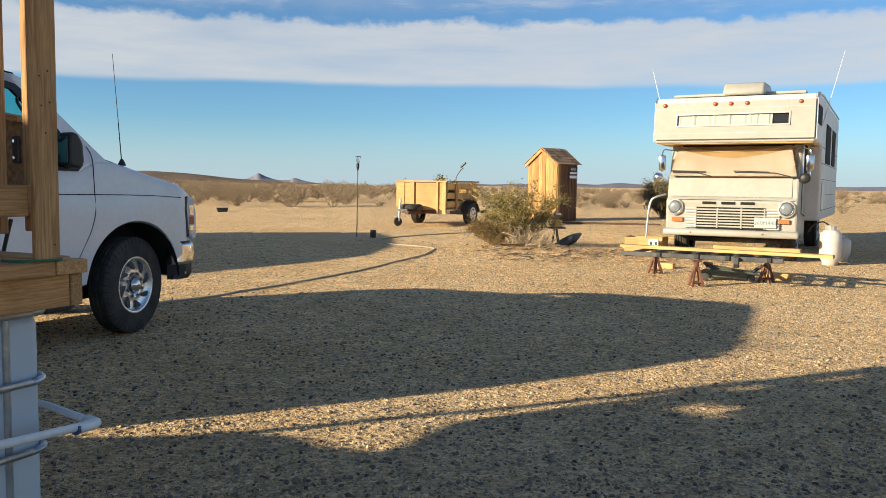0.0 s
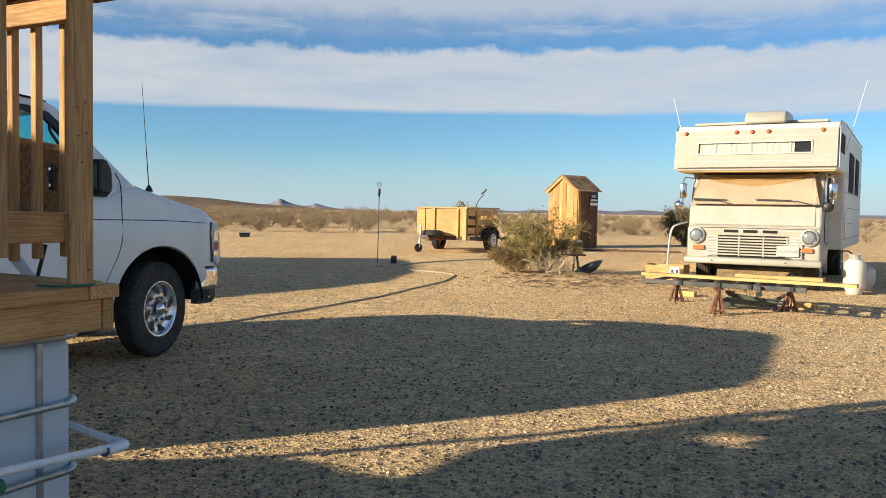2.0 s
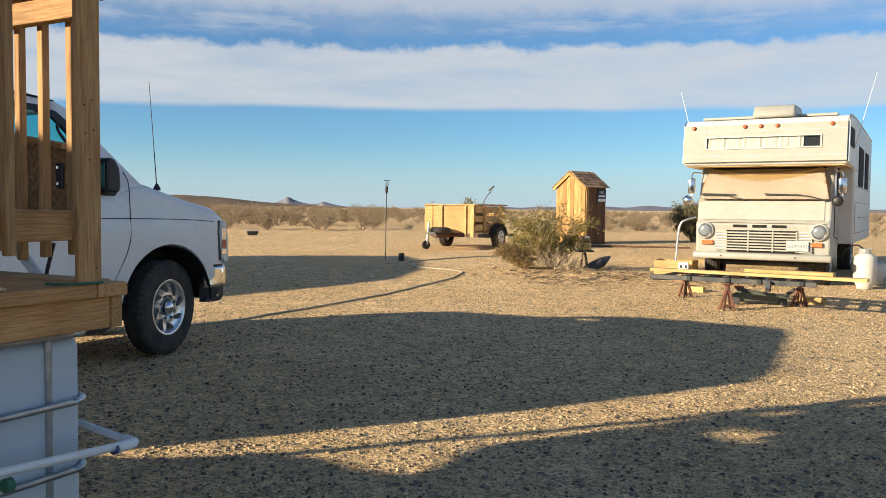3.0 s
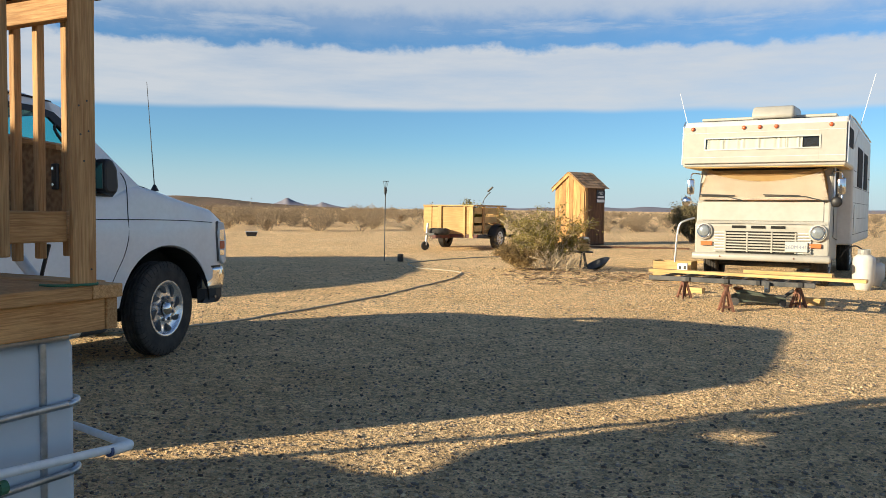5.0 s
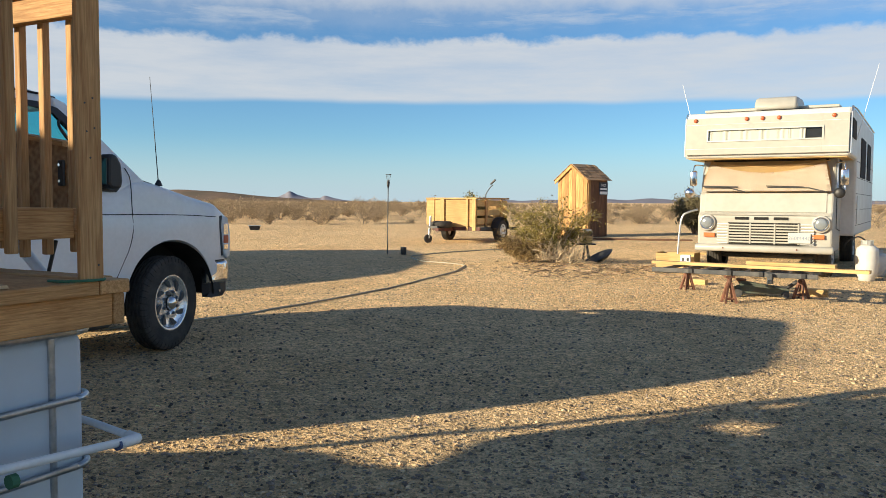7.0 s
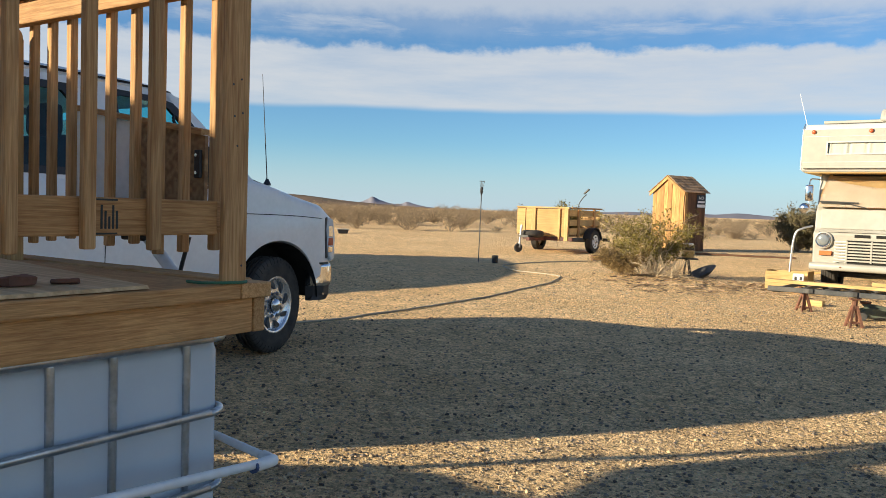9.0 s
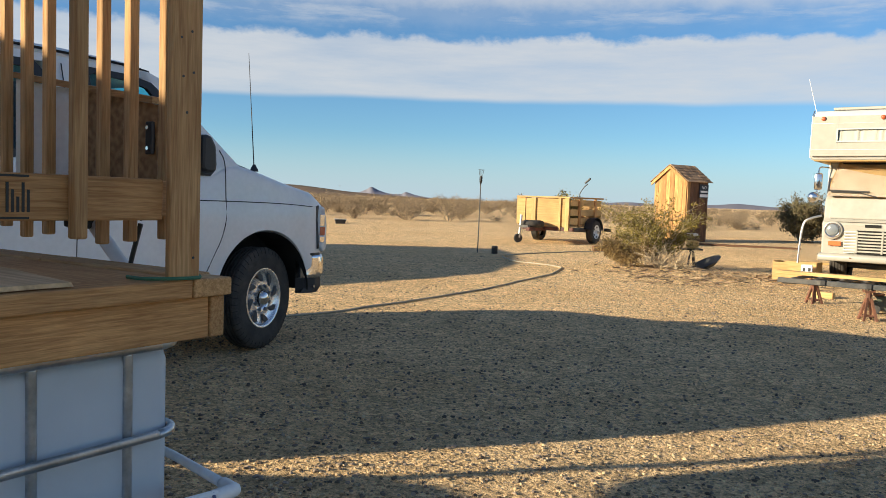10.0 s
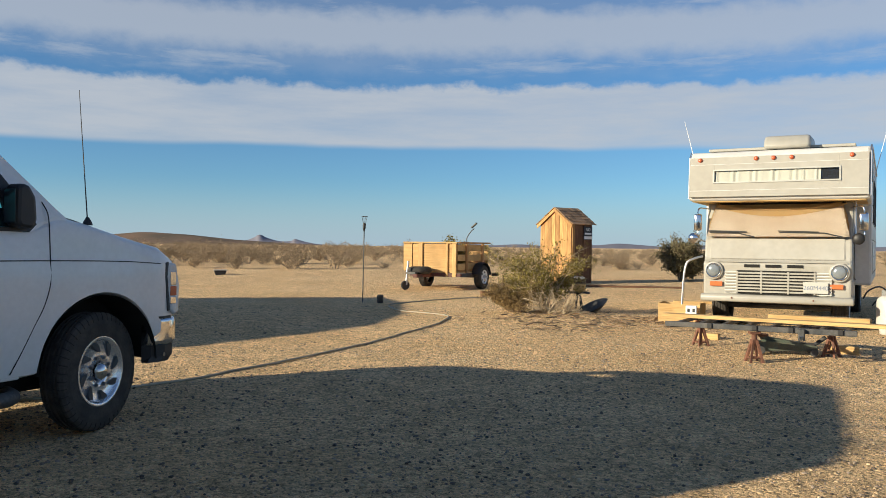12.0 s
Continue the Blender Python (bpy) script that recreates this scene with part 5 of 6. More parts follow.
def trolley_jack(x, y, rz):
    """Low floor jack: two cheek plates, lifting arm with saddle, wheels and a handle socket."""
    t = thing("trolley_jack", pose(x, y, ground_height(x, y) - 0.004, 0, 0, rz), "faded green trolley jack on the sand under the steel frame", "floor jack")
    for y0 in (-0.13, 0.105):
        part("side_plate", prism([(-0.32, 0.05), (0.30, 0.04), (0.34, 0.09), (0.20, 0.15), (-0.10, 0.14), (-0.32, 0.11)], y0, y0 + 0.025, bevel=0.006), JACKGREEN, t)
    part("lifting_arm", prism([(-0.18, 0.08), (0.24, 0.14), (0.27, 0.18), (0.20, 0.19), (-0.18, 0.13)], -0.06, 0.06, bevel=0.008), JACKGREEN, t)
    part("saddle", lathe([(0.05, 0.18), (0.06, 0.20), (0.06, 0.215), (0.04, 0.21)], "Z", 16, m=Matrix.Translation((0.23, 0, 0))), RUST, t)
    part("cylinder", rod((-0.30, 0, 0.10), (-0.05, 0, 0.10), 0.035, seg=12), DARKSTEEL, t)
    part("handle_socket", rod((-0.30, 0, 0.11), (-0.42, 0, 0.20), 0.022, seg=10), DARKSTEEL, t)
    for wx, wy, r in ((0.27, -0.155, 0.05), (0.27, 0.155, 0.05), (-0.28, -0.15, 0.04), (-0.28, 0.15, 0.04)):
        part("wheel", rod((wx, wy - 0.018, r), (wx, wy + 0.018, r), r, seg=16), DARKSTEEL, t)


def wood_offcut(x, y, sx, sy, sz, rz, label):
    t = thing("wood_offcut", pose(x, y, ground_height(x, y) - 0.004, 0, 0, rz), label, "wood block", "offcuts under the frame")
    part("block", box(-sx / 2, sx / 2, -sy / 2, sy / 2, 0, sz, 0.004), PINE_X, t)


trolley_jack(3.55, 10.25, 165)
wood_offcut(4.25, 10.35, 0.32, 0.14, 0.09, -25, "short thick pine offcut lying on the sand")
wood_offcut(3.10, 11.5, 0.26, 0.11, 0.08, -35, "short pine offcut behind the jack stand")


def outlet_box():
    x, y = 3.24, 12.75
    t = thing("outlet_box", pose(x, y, ground_height(x, y) - 0.003, 0, 0, -20), "small white electrical box on a stake", "electrical box")
    part("box", box(-0.075, 0.075, -0.045, 0.045, 0.17, 0.30, 0.01), PVC, t)
    part("stake", box(-0.02, 0.02, -0.02, 0.02, 0, 0.17), WOOD_Z, t)
    for sx in (-0.035, 0.035):
        part("socket", box(sx - 0.016, sx + 0.016, -0.049, -0.045, 0.21, 0.26), DARKSTEEL, t)


outlet_box()


def propane(x, y, h, r, label):
    t = thing("propane_tank", pose(x, y, ground_height(x, y) - 0.004), label, "gas cylinder", "gas cylinders")
    part("cylinder", lathe([(r * .72, 0.0), (r * .72, 0.05), (r * .8, 0.07), (r, 0.14), (r, h * .72), (r * .93, h * .80), (r * .62, h * .87), (r * .28, h * .90)], "Z", 28), PROPANE, t, "", True)
    bm = bmesh.new()
    for k in range(10):
        a0, a1 = radians(30 * k), radians(30 * (k + 1))
        q = [Vector((r * .58 * math.cos(a), r * .58 * math.sin(a), z)) for a, z in ((a0, h * .85), (a1, h * .85), (a1, h), (a0, h))]
        bm.faces.new([bm.verts.new(v) for v in q])
    bmesh.ops.solidify(bm, geom=bm.faces[:], thickness=0.006)
    part("collar", bm, PROPANE, t)
    part("valve", box(-0.025, 0.025, -0.025, 0.025, h * .88, h * .97, 0.006), CHROME, t)
    part("gas_hose", tube(bend([(0, 0, h * .95), (-0.12, 0.02, h * 1.08), (-0.25, 0.06, h * .98), (-0.30, 0.10, h * 0.8)], 6), 0.012, 6), BLACKPLASTIC, t)


propane(5.74, 12.2, 0.60, 0.155, "white steel propane cylinder beside the motorhome")
propane(6.15, 12.75, 0.42, 0.15, "small white propane cylinder behind the larger one")


# ---- utility trailer ----
def make_utility_trailer():
    x, y = -0.05, 19.98
    z = ground_height(x, 21)
    t = thing("utility_trailer", pose(x, y, z, 0, 0, -27), "plywood-sided utility trailer on a dark steel frame", "trailer")
    # x back along the right-hand side = +x ; front wall runs to -x
    zt, zb = 1.115, 0.42
    part("floor", box(-1.18, 0.0, 0.0, 1.74, zb - 0.03, zb), PLY, t)
    part("front_panel", box(-1.18, 0.0, -0.012, 0.0, zb, zt - 0.04), PLY, t, "plywood front panel")
    for xx, w in ((-0.95, 0.11), (-0.25, 0.05), (-0.06, 0.10)):
        part("stake", box(xx - w / 2, xx + w / 2, -0.052, -0.014, zb - 0.12, zt - 0.04, 0.004), PINE_Z, t)
    part("corner_panel", box(-1.42, -1.19, -0.03, -0.012, zb + 0.02, zt - 0.02), PLY, t)
    part("top_rail", box(-1.42, 0.02, -0.06, 0.03, zt - 0.038, zt, 0.004), PINE_X, t)
    part("top_rail", box(-0.01, 0.06, 0.032, 1.74, zt - 0.038, zt, 0.004), WOOD_Y, t)
    for k, z0 in enumerate((0.46, 0.67, 0.90)):
        part("side_slat", box(-0.02, 0.0, 0.03, 1.74, z0, z0 + 0.15, 0.003), PINE_X, t)
    for y0 in (0.42, 1.30):
        part("side_stake", box(0.002, 0.042, y0, y0 + 0.09, zb - 0.06, zt - 0.04, 0.004), WOOD_Z, t)
    part("far_side_panel", box(-1.42, -1.40, 0.0, 1.74, zb, zt - 0.04), PLY, t)
    part("rear_panel", box(-1.40, 0.0, 1.72, 1.74, zb, zt - 0.1), PLY, t)
    part("frame_rail", box(-1.25, 0.10, -0.03, 0.05, zb - 0.12, zb - 0.035, 0.006), TRAILERRED, t)
    part("frame_rail", box(0.02, 0.08, 0.05, 1.74, zb - 0.12, zb - 0.035, 0.006), DARKSTEEL, t)
    part("frame_rail", box(-1.25, -1.19, 0.05, 1.74, zb - 0.12, zb - 0.035, 0.006), DARKSTEEL, t)
    part("axle", rod((-1.2, 0.97, 0.29), (0.15, 0.97, 0.29), 0.03, seg=8), DARKSTEEL, t)
    part("tongue", box(-0.75, -0.65, -0.75, 0.05, zb - 0.13, zb - 0.05, 0.006), TRAILERRED, t)
    spare = part("spare_wheel", lathe([(0.12, -0.05), (0.20, -0.085), (0.265, -0.06), (0.285, 0.0), (0.265, 0.06), (0.20, 0.085), (0.12, 0.05)], "Z", 28, m=Matrix.Translation((-0.80, -0.34, zb + 0.03))), RUBBER, t, "black spare wheel lying on the drawbar", True)
    part("rim", lathe([(0.13, -0.02), (0.13, 0.04), (0.05, 0.05), (0.02, 0.06)], "Z", 20, m=Matrix.Translation((-0.80, -0.34, zb + 0.03))), PVC, spare, "white steel rim", True)
    for xx, yy in ((0.17, 0.97), (-1.34, 0.97)):
        wheel(t, pose(xx, yy, 0.285, 0, 0, 90 if xx > 0 else -90), r=0.285, w=0.17, hub=False, rim_mat=PVC, spokes=5)
    f = part("mudguard", tube([(0.17, 0.97 + 0.36 * math.cos(a), 0.285 + 0.34 * math.sin(a)) for a in (0.2, 0.7, 1.2, 1.57, 1.95, 2.45, 2.95)], 0.10, 6, flat=0.12), BLACKPLASTIC, t)
    part("tail_light", box(0.12, 0.30, 1.66, 1.735, zb - 0.14, zb - 0.06, 0.01), BLACKPLASTIC, t)
    # jockey wheel
    part("jack_tube", rod((-0.95, -0.70, 0.12), (-0.91, -0.68, 0.66), 0.028, seg=10), ALU, t, "silver jockey jack")
    part("jack_wheel", lathe([(0.10, -0.03), (0.11, 0.0), (0.10, 0.03)], "Y", 20, m=pose(-0.97, -0.71, 0.11, 0, 0, 60)), RUBBER, t)
    part("jack_bracket", box(-0.95, -0.70, -0.72, -0.62, zb - 0.06, zb + 0.0, 0.006), DARKSTEEL, t)


make_utility_trailer()


def make_trailer_load():
    """Dry brush heaped in the trailer bed and a small lamp on a bent stalk."""
    m = pose(-0.05, 19.98, ground_height(-0.05, 21), 0, 0, -27)
    t = thing("cut_brush", m @ pose(-0.55, 0.9, 0.42), "cut green-grey brush heaped in the trailer bed", "brush")
    tv, tf, lv, lf = scrub_geometry(random.Random(8), 14, 0.53, 0.75, 0.030, 4, 0.010, sub=2)
    raw("branch_tangle", tv, tf, TWIGDARK, t)
    raw("foliage", lv, lf, LEAF, t)
    s = thing("stake_lamp", m @ pose(-0.10, 0.62, 0.42), "small dark lamp on a thin bent stalk in the trailer", "lamp")
    part("stalk", tube(bend([(0, 0, 0), (0.01, 0.02, 0.70), (0.10, 0.05, 0.92), (0.20, 0.06, 1.02)], 5), 0.012, 6), DARKSTEEL, s)
    part("lamp_head", box(0.12, 0.30, 0.03, 0.09, -0.02, 0.02, 0.012, m=pose(0.04, 0, 0.96, 0, -40, 0)), DARKSTEEL, s, "small dark lamp head")


# ---- outhouse ----
def make_outhouse():
    x, y = 3.03, 23.03
    z = ground_height(x, y)
    t = thing("outhouse", pose(x, y, z - 0.01, 0, 0, 0), "small cedar outhouse with shingled gable roof", "outhouse")
    # corner nearest the path at the origin; gable wall to the left and back, side wall to the right
    gw = Vector((-0.80, 0.86, 0)).normalized()
    sw = Vector((0.72, 0.60, 0)).normalized()
    G, S, H = 1.08, 0.80, 1.66
    apex = H + 0.38

    def frame_on(d):
        return Matrix(((d.x, -d.y, 0, 0), (d.y, d.x, 0, 0), (0, 0, 1, 0), (0, 0, 0, 1)))

    core = bmesh.new()
    base = [Vector((0, 0, 0)), gw * G, gw * G + sw * S, sw * S]
    ins = (gw * G + sw * S) * 0.5
    b2 = [p + (ins - p) * 0.03 for p in base]
    lo, hi = [core.verts.new(p) for p in b2], [core.verts.new(p + Vector((0, 0, H))) for p in b2]
    a0, a1 = core.verts.new((b2[0] + b2[1]) / 2 + Vector((0, 0, apex - .02))), core.verts.new((b2[3] + b2[2]) / 2 + Vector((0, 0, apex - .02)))
    for q in ((lo[0], lo[1], hi[1], a0, hi[0]), (lo[3], hi[3], a1, hi[2], lo[2]), (lo[0], hi[0], hi[3], lo[3]), (lo[1], lo[2], hi[2], hi[1]), tuple(lo), (hi[0], a0, a1, hi[3]), (hi[1], hi[2], a1, a0)):
        core.faces.new(q)
    part("core", core, CEDAR_D, t)
    n, rnd = 8, random.Random(4)
    mg, ms = frame_on(gw), frame_on(sw)
    for k in range(n):
        u0, u1 = G * k / n + 0.004, G * (k + 1) / n - 0.004
        top0, top1 = (H + (apex - H) * (1 - abs(2 * u / G - 1)) for u in (u0, u1))
        d = rnd.uniform(0.018, 0.03)
        bm = prism([(u0, 0.02 + rnd.uniform(0, .02)), (u1, 0.02), (u1, top1 - 0.03), (u0, top0 - 0.03)], 0.0, d)
        o = part("board", bm, CEDAR_Z, t)
        o.matrix_local = mg
    # side away from the sun: its shade is put into the darker boards
    for k in range(7):
        u0, u1 = S * k / 7 + 0.004, S * (k + 1) / 7 - 0.004
        o = part("board", box(u0, u1, -rnd.uniform(0.018, 0.03), 0.0, 0.02, H - 0.01), CEDAR_D, t)
        o.matrix_local = ms
    o = part("corner_board", box(-0.02, 0.07, -0.055, -0.031, 0.01, H, 0.003), CEDAR_Z, t)
    o.matrix_local = ms
    # barge boards and shingles
    over = 0.075
    mid = gw * G / 2
    for s in (0, 1):
        e = (gw * -over if s == 0 else gw * (G + over)) + Vector((0, 0, H - (apex - H) * over / (G / 2)))
        r = mid + Vector((0, 0, apex + 0.02))
        bm = bmesh.new()
        q = [e, r, r - Vector((0, 0, 0.09)), e - Vector((0, 0, 0.09))]
        va, vb = [bm.verts.new(p - sw * 0.08) for p in q], [bm.verts.new(p - sw * 0.055) for p in q]
        bm.faces.new(va), bm.faces.new(vb[::-1])
        for k in range(4):
            bm.faces.new((va[k], va[(k + 1) % 4], vb[(k + 1) % 4], vb[k]))
        part("barge_board", bm, CEDAR_Z, t)
        down = (e - r)
        rows = 6
        nn = sw.cross(down).normalized()
        if nn.z < 0:
            nn = -nn
        for i in range(rows):
            c = 0.0
            while c < S + 0.14:
                w = rnd.uniform(0.10, 0.19)
                w = min(w, S + 0.16 - c)
                p0 = r + down * (i / rows) - sw * 0.08 + sw * c
                p1 = p0 + down * (1.25 / rows)
                th = rnd.uniform(0.012, 0.02)
                bm = bmesh.new()
                va = [bm.verts.new(v) for v in (p0 + nn * 0.012, p0 + sw * (w - .006) + nn * 0.012, p1 + sw * (w - .006) + nn * 0.026, p1 + nn * 0.026)]
                vb = [bm.verts.new(v.co + nn * th) for v in va]
                bm.faces.new(va[::-1]), bm.faces.new(vb)
                for k in range(4):
                    bm.faces.new((va[k], va[(k + 1) % 4], vb[(k + 1) % 4], vb[k]))
                part("shingle", bm, SHINGLE, t)
                c += w
    sg = part("sign", box(0.44, 0.79, -0.045, -0.034, 1.20, 1.56, 0.003), BLUEINK, t, "small dark blue and white notice sign")
    sg.matrix_local = ms
    part("sign_band", box(0.46, 0.77, -0.049, -0.046, 1.22, 1.30), WHITEINK, sg)
    part("sign_text_bar", box(0.48, 0.75, -0.049, -0.046, 1.345, 1.395), WHITEINK, sg)
    lettering("NO", 0.12, pose(0.615, -0.0465, 1.475, 90, 0, 0), WHITEINK, sg)


make_outhouse()


# ---- torch, hose, small things on the sand ----
def make_torch():
    x, y = -1.84, 16.4
    z = ground_height(x, y)
    t = thing("garden_torch", pose(x, y, z - 0.01, 0, 1.5, 0), "thin dark garden torch on a pole", "torch")
    part("pole", rod((0, 0, 0), (-0.02, 0, 1.38), 0.011, 0.010, 8), DARKSTEEL, t)
    part("burner", lathe([(0.012, 1.34), (0.028, 1.40), (0.03, 1.47), (0.02, 1.50)], "Z", 14, m=Matrix.Translation((-0.02, 0, 0))), BLACKPLASTIC, t)
    for a in range(4):
        c, s = math.cos(a * math.pi / 2 + .4), math.sin(a * math.pi / 2 + .4)
        part("wire", tube([(-0.02 + .02 * c, .02 * s, 1.48), (-0.02 + .05 * c, .05 * s, 1.62)], 0.004, 5), DARKSTEEL, t)
    part("top_ring", tube([(-0.02 + .055 * math.cos(k * .524), .055 * math.sin(k * .524), 1.62) for k in range(13)], 0.005, 5), DARKSTEEL, t)
    x, y = -1.50, 16.3
    t = thing("black_can", pose(x, y, ground_height(x, y) - 0.006), "small black can standing on the sand", "can")
    part("can", lathe([(0.055, 0.0), (0.06, 0.01), (0.06, 0.15), (0.05, 0.16)], "Z", 18), BLACKPLASTIC, t)


make_torch()


def make_tub():
    x, y = -7.3, 26.1
    t = thing("storage_tub", pose(x, y, ground_height(x, y) - 0.005, 0, 0, 20), "small black plastic tub lying on the far sand", "tub")
    part("tub", prism([(-0.14, 0), (0.14, 0), (0.18, 0.14), (-0.18, 0.14)], -0.14, 0.14, bevel=0.012), BLACKPLASTIC, t)
    part("rim", box(-0.20, 0.20, -0.16, 0.16, 0.14, 0.16, 0.006), ALU, t, "pale tub rim")


make_tub()


def make_hose():
    pts = [(-3.3, 7.0), (-2.66, 7.73), (-2.2, 8.6), (-1.81, 9.31), (-1.2, 10.6), (-0.75, 11.7), (-0.35, 12.7), (-0.21, 13.5), (-0.45, 13.95), (-0.95, 14.5), (-1.2, 15.2), (-1.27, 15.85), (-0.95, 16.4), (-0.35, 17.1), (0.17, 17.7), (1.0, 18.4)]
    p3 = [Vector((x, y, ground_height(x, y) + 0.014)) for x, y in pts]
    crv = bend(p3, 8)
    for v in crv:
        v.z = ground_height(v.x, v.y) + 0.011
        v.x += 0.02 * noise.noise((v.x * 2, v.y * 2, 1))
    o = part("garden_hose", tube(crv, 0.0105, 8), HOSE, None, "", True)
    tagged(o, "long grey-green garden hose lying across the sand", "hose")


make_hose()


def scrub_geometry(rnd, stems, height, spread, leaf, leaves, twig_r, droop=0.25, sub=3, levels=2):
    """Stems fanning from one root with side twigs, and small leaves on the outer parts. Returns twig and leaf meshes as vertex and face lists."""
    tv, tf, lv, lf = [], [], [], []

    def seg(a, b, ra, rb):
        d = (b - a)
        u = d.cross(Vector((0.3, 0.2, 1)))
        u = u.normalized() if u.length > 1e-5 else Vector((1, 0, 0))
        w = d.normalized().cross(u)
        i = len(tv)
        for c, r in ((a, ra), (b, rb)):
            for k in range(3):
                tv.append(tuple(c + (u * math.cos(k * 2.094) + w * math.sin(k * 2.094)) * r))
        for k in range(3):
            tf.append((i + k, i + (k + 1) % 3, i + 3 + (k + 1) % 3, i + 3 + k))

    def leafy(p, n):
        for _ in range(n):
            c = p + Vector((rnd.gauss(0, 1), rnd.gauss(0, 1), rnd.gauss(0, .8))) * leaf * 1.9
            a, b = Vector((rnd.gauss(0, 1), rnd.gauss(0, 1), rnd.gauss(0, 1))).normalized(), Vector((rnd.gauss(0, 1), rnd.gauss(0, 1), rnd.gauss(0, 1))).normalized()
            s = leaf * rnd.uniform(.6, 1.3)
            i = len(lv)
            lv.extend([tuple(c - a * s), tuple(c + b * s * .45), tuple(c + a * s), tuple(c - b * s * .45)])
            lf.append((i, i + 1, i + 2, i + 3))

    def grow(p, d, ln, r, depth):
        steps = 3
        for k in range(steps):
            q = p + d * ln / steps
            seg(p, q, r * (1 - k / steps * .5), r * (1 - (k + 1) / steps * .5))
            if depth < levels:
                for _ in range(sub if k else sub - 1):
                    nd = (d + Vector((rnd.gauss(0, .55), rnd.gauss(0, .55), rnd.gauss(.1, .4)))).normalized()
                    grow(q, nd, ln * rnd.uniform(.3, .55), r * .5, depth + 1)
            if depth >= 1:
                leafy(q, leaves)
            d = (d + Vector((rnd.gauss(0, .14), rnd.gauss(0, .14), rnd.gauss(-droop * .2, .1)))).normalized()
            p = q

    for _ in range(stems):
        a = rnd.uniform(0, 2 * math.pi)
        tilt = rnd.uniform(.05, 1.0) * spread
        d = Vector((math.cos(a) * tilt, math.sin(a) * tilt, 1.0)).normalized()
        root = Vector((math.cos(a), math.sin(a), 0)) * rnd.uniform(0, .08)
        grow(root, d, height * rnd.uniform(.6, 1.05), twig_r, 0)
    return tv, tf, lv, lf


def shrub(name, x, y, label, cat, seed, stems, height, spread, leaf, leaves, twig_r, leaf_mat, twig_mat, scale=(1, 1, 1), sub=3):
    t = thing(name, pose(x, y, ground_height(x, y) - 0.02), label, cat)
    tv, tf, lv, lf = scrub_geometry(random.Random(seed), stems, height, spread, leaf, leaves, twig_r, sub=sub)
    m = Matrix.Diagonal((*scale, 1))
    tv, lv = [tuple(m @ Vector(v)) for v in tv], [tuple(m @ Vector(v)) for v in lv]
    raw("branch_tangle", tv, tf, twig_mat, t)
    if lv:
        raw("foliage", lv, lf, leaf_mat, t)
    return t


make_trailer_load()
shrub("creosote_bush", 1.38, 14.1, "scraggly olive-green creosote bush with pale bare branches", "bush", 11, 11, 0.86, 0.85, 0.020, 4, 0.014, LEAF, TWIG, (1.12, 0.95, 0.97))
shrub("creosote_bush", 1.15, 14.5, "thin leaning creosote bush with open olive-green sprigs", "bush", 44, 6, 0.80, 1.1, 0.018, 3, 0.010, LEAF, TWIG, (1.1, 0.8, 0.92))
shrub("dry_bush", 0.80, 13.85, "low dry tangle of grey-brown twigs beside the creosote", "bush", 12, 14, 0.40, 1.2, 0.017, 4, 0.008, LEAFDRY, TWIGDARK)
shrub("dry_bush", 1.30, 13.70, "low dry tangle of pale twigs under the creosote", "bush", 21, 20, 0.40, 2.2, 0.012, 0, 0.012, LEAFDRY, TWIG, sub=2)
shrub("dry_bush", 1.52, 13.6, "flat heap of pale broken branches under the creosote", "bush", 31, 14, 0.30, 2.4, 0.012, 0, 0.012, LEAFDRY, TWIG, sub=2)
shrub("juniper_bush", 6.55, 25.2, "dark green ragged juniper bush behind the motorhome", "bush", 13, 18, 0.92, 1.15, 0.040, 5, 0.018, JUNIPER, TWIGDARK, (0.85, 0.9, 1.0))


def grill_and_bowl():
    x, y = 1.97, 14.9
    z = ground_height(x, y)
    t = thing("fire_grill", pose(x, y, z - 0.006), "small rusty grill stand with a pot on it", "grill")
    part("table", box(-0.17, 0.17, -0.14, 0.14, 0.30, 0.325, 0.006), BLACKPLASTIC, t)
    for lx, ly in ((-0.06, -0.05), (0.06, 0.05), (0.07, -0.06)):
        part("leg", rod((lx, ly, 0), (lx * .3, ly * .3, 0.30), 0.018, seg=6), BLACKPLASTIC, t)
    p = thing("glass_lantern", pose(x + 0.01, y, z + 0.319), "clear jar lantern with tan contents on the grill", "lantern")
    part("jar", lathe([(0.10, 0), (0.115, 0.02), (0.115, 0.20), (0.09, 0.22)], "Z", 20), CLEARGLASS, p)
    part("filling", lathe([(0.095, 0.006), (0.105, 0.02), (0.105, 0.13), (0.02, 0.14)], "Z", 20), CANVAS, p)
    part("lid", lathe([(0.092, 0.221), (0.092, 0.25), (0.05, 0.26)], "Z", 20), ALU, p)
    x, y = 2.22, 14.75
    b = thing("metal_bowl", pose(x, y, ground_height(x, y) + 0.015, 0, -28, 15), "dark steel fire bowl tipped on the sand", "bowl")
    part("bowl", lathe([(0.04, 0.0), (0.16, 0.02), (0.27, 0.09), (0.28, 0.095), (0.26, 0.092), (0.15, 0.03), (0.03, 0.012)], "Z", 28), DARKSTEEL, b, "", True)


grill_and_bowl()


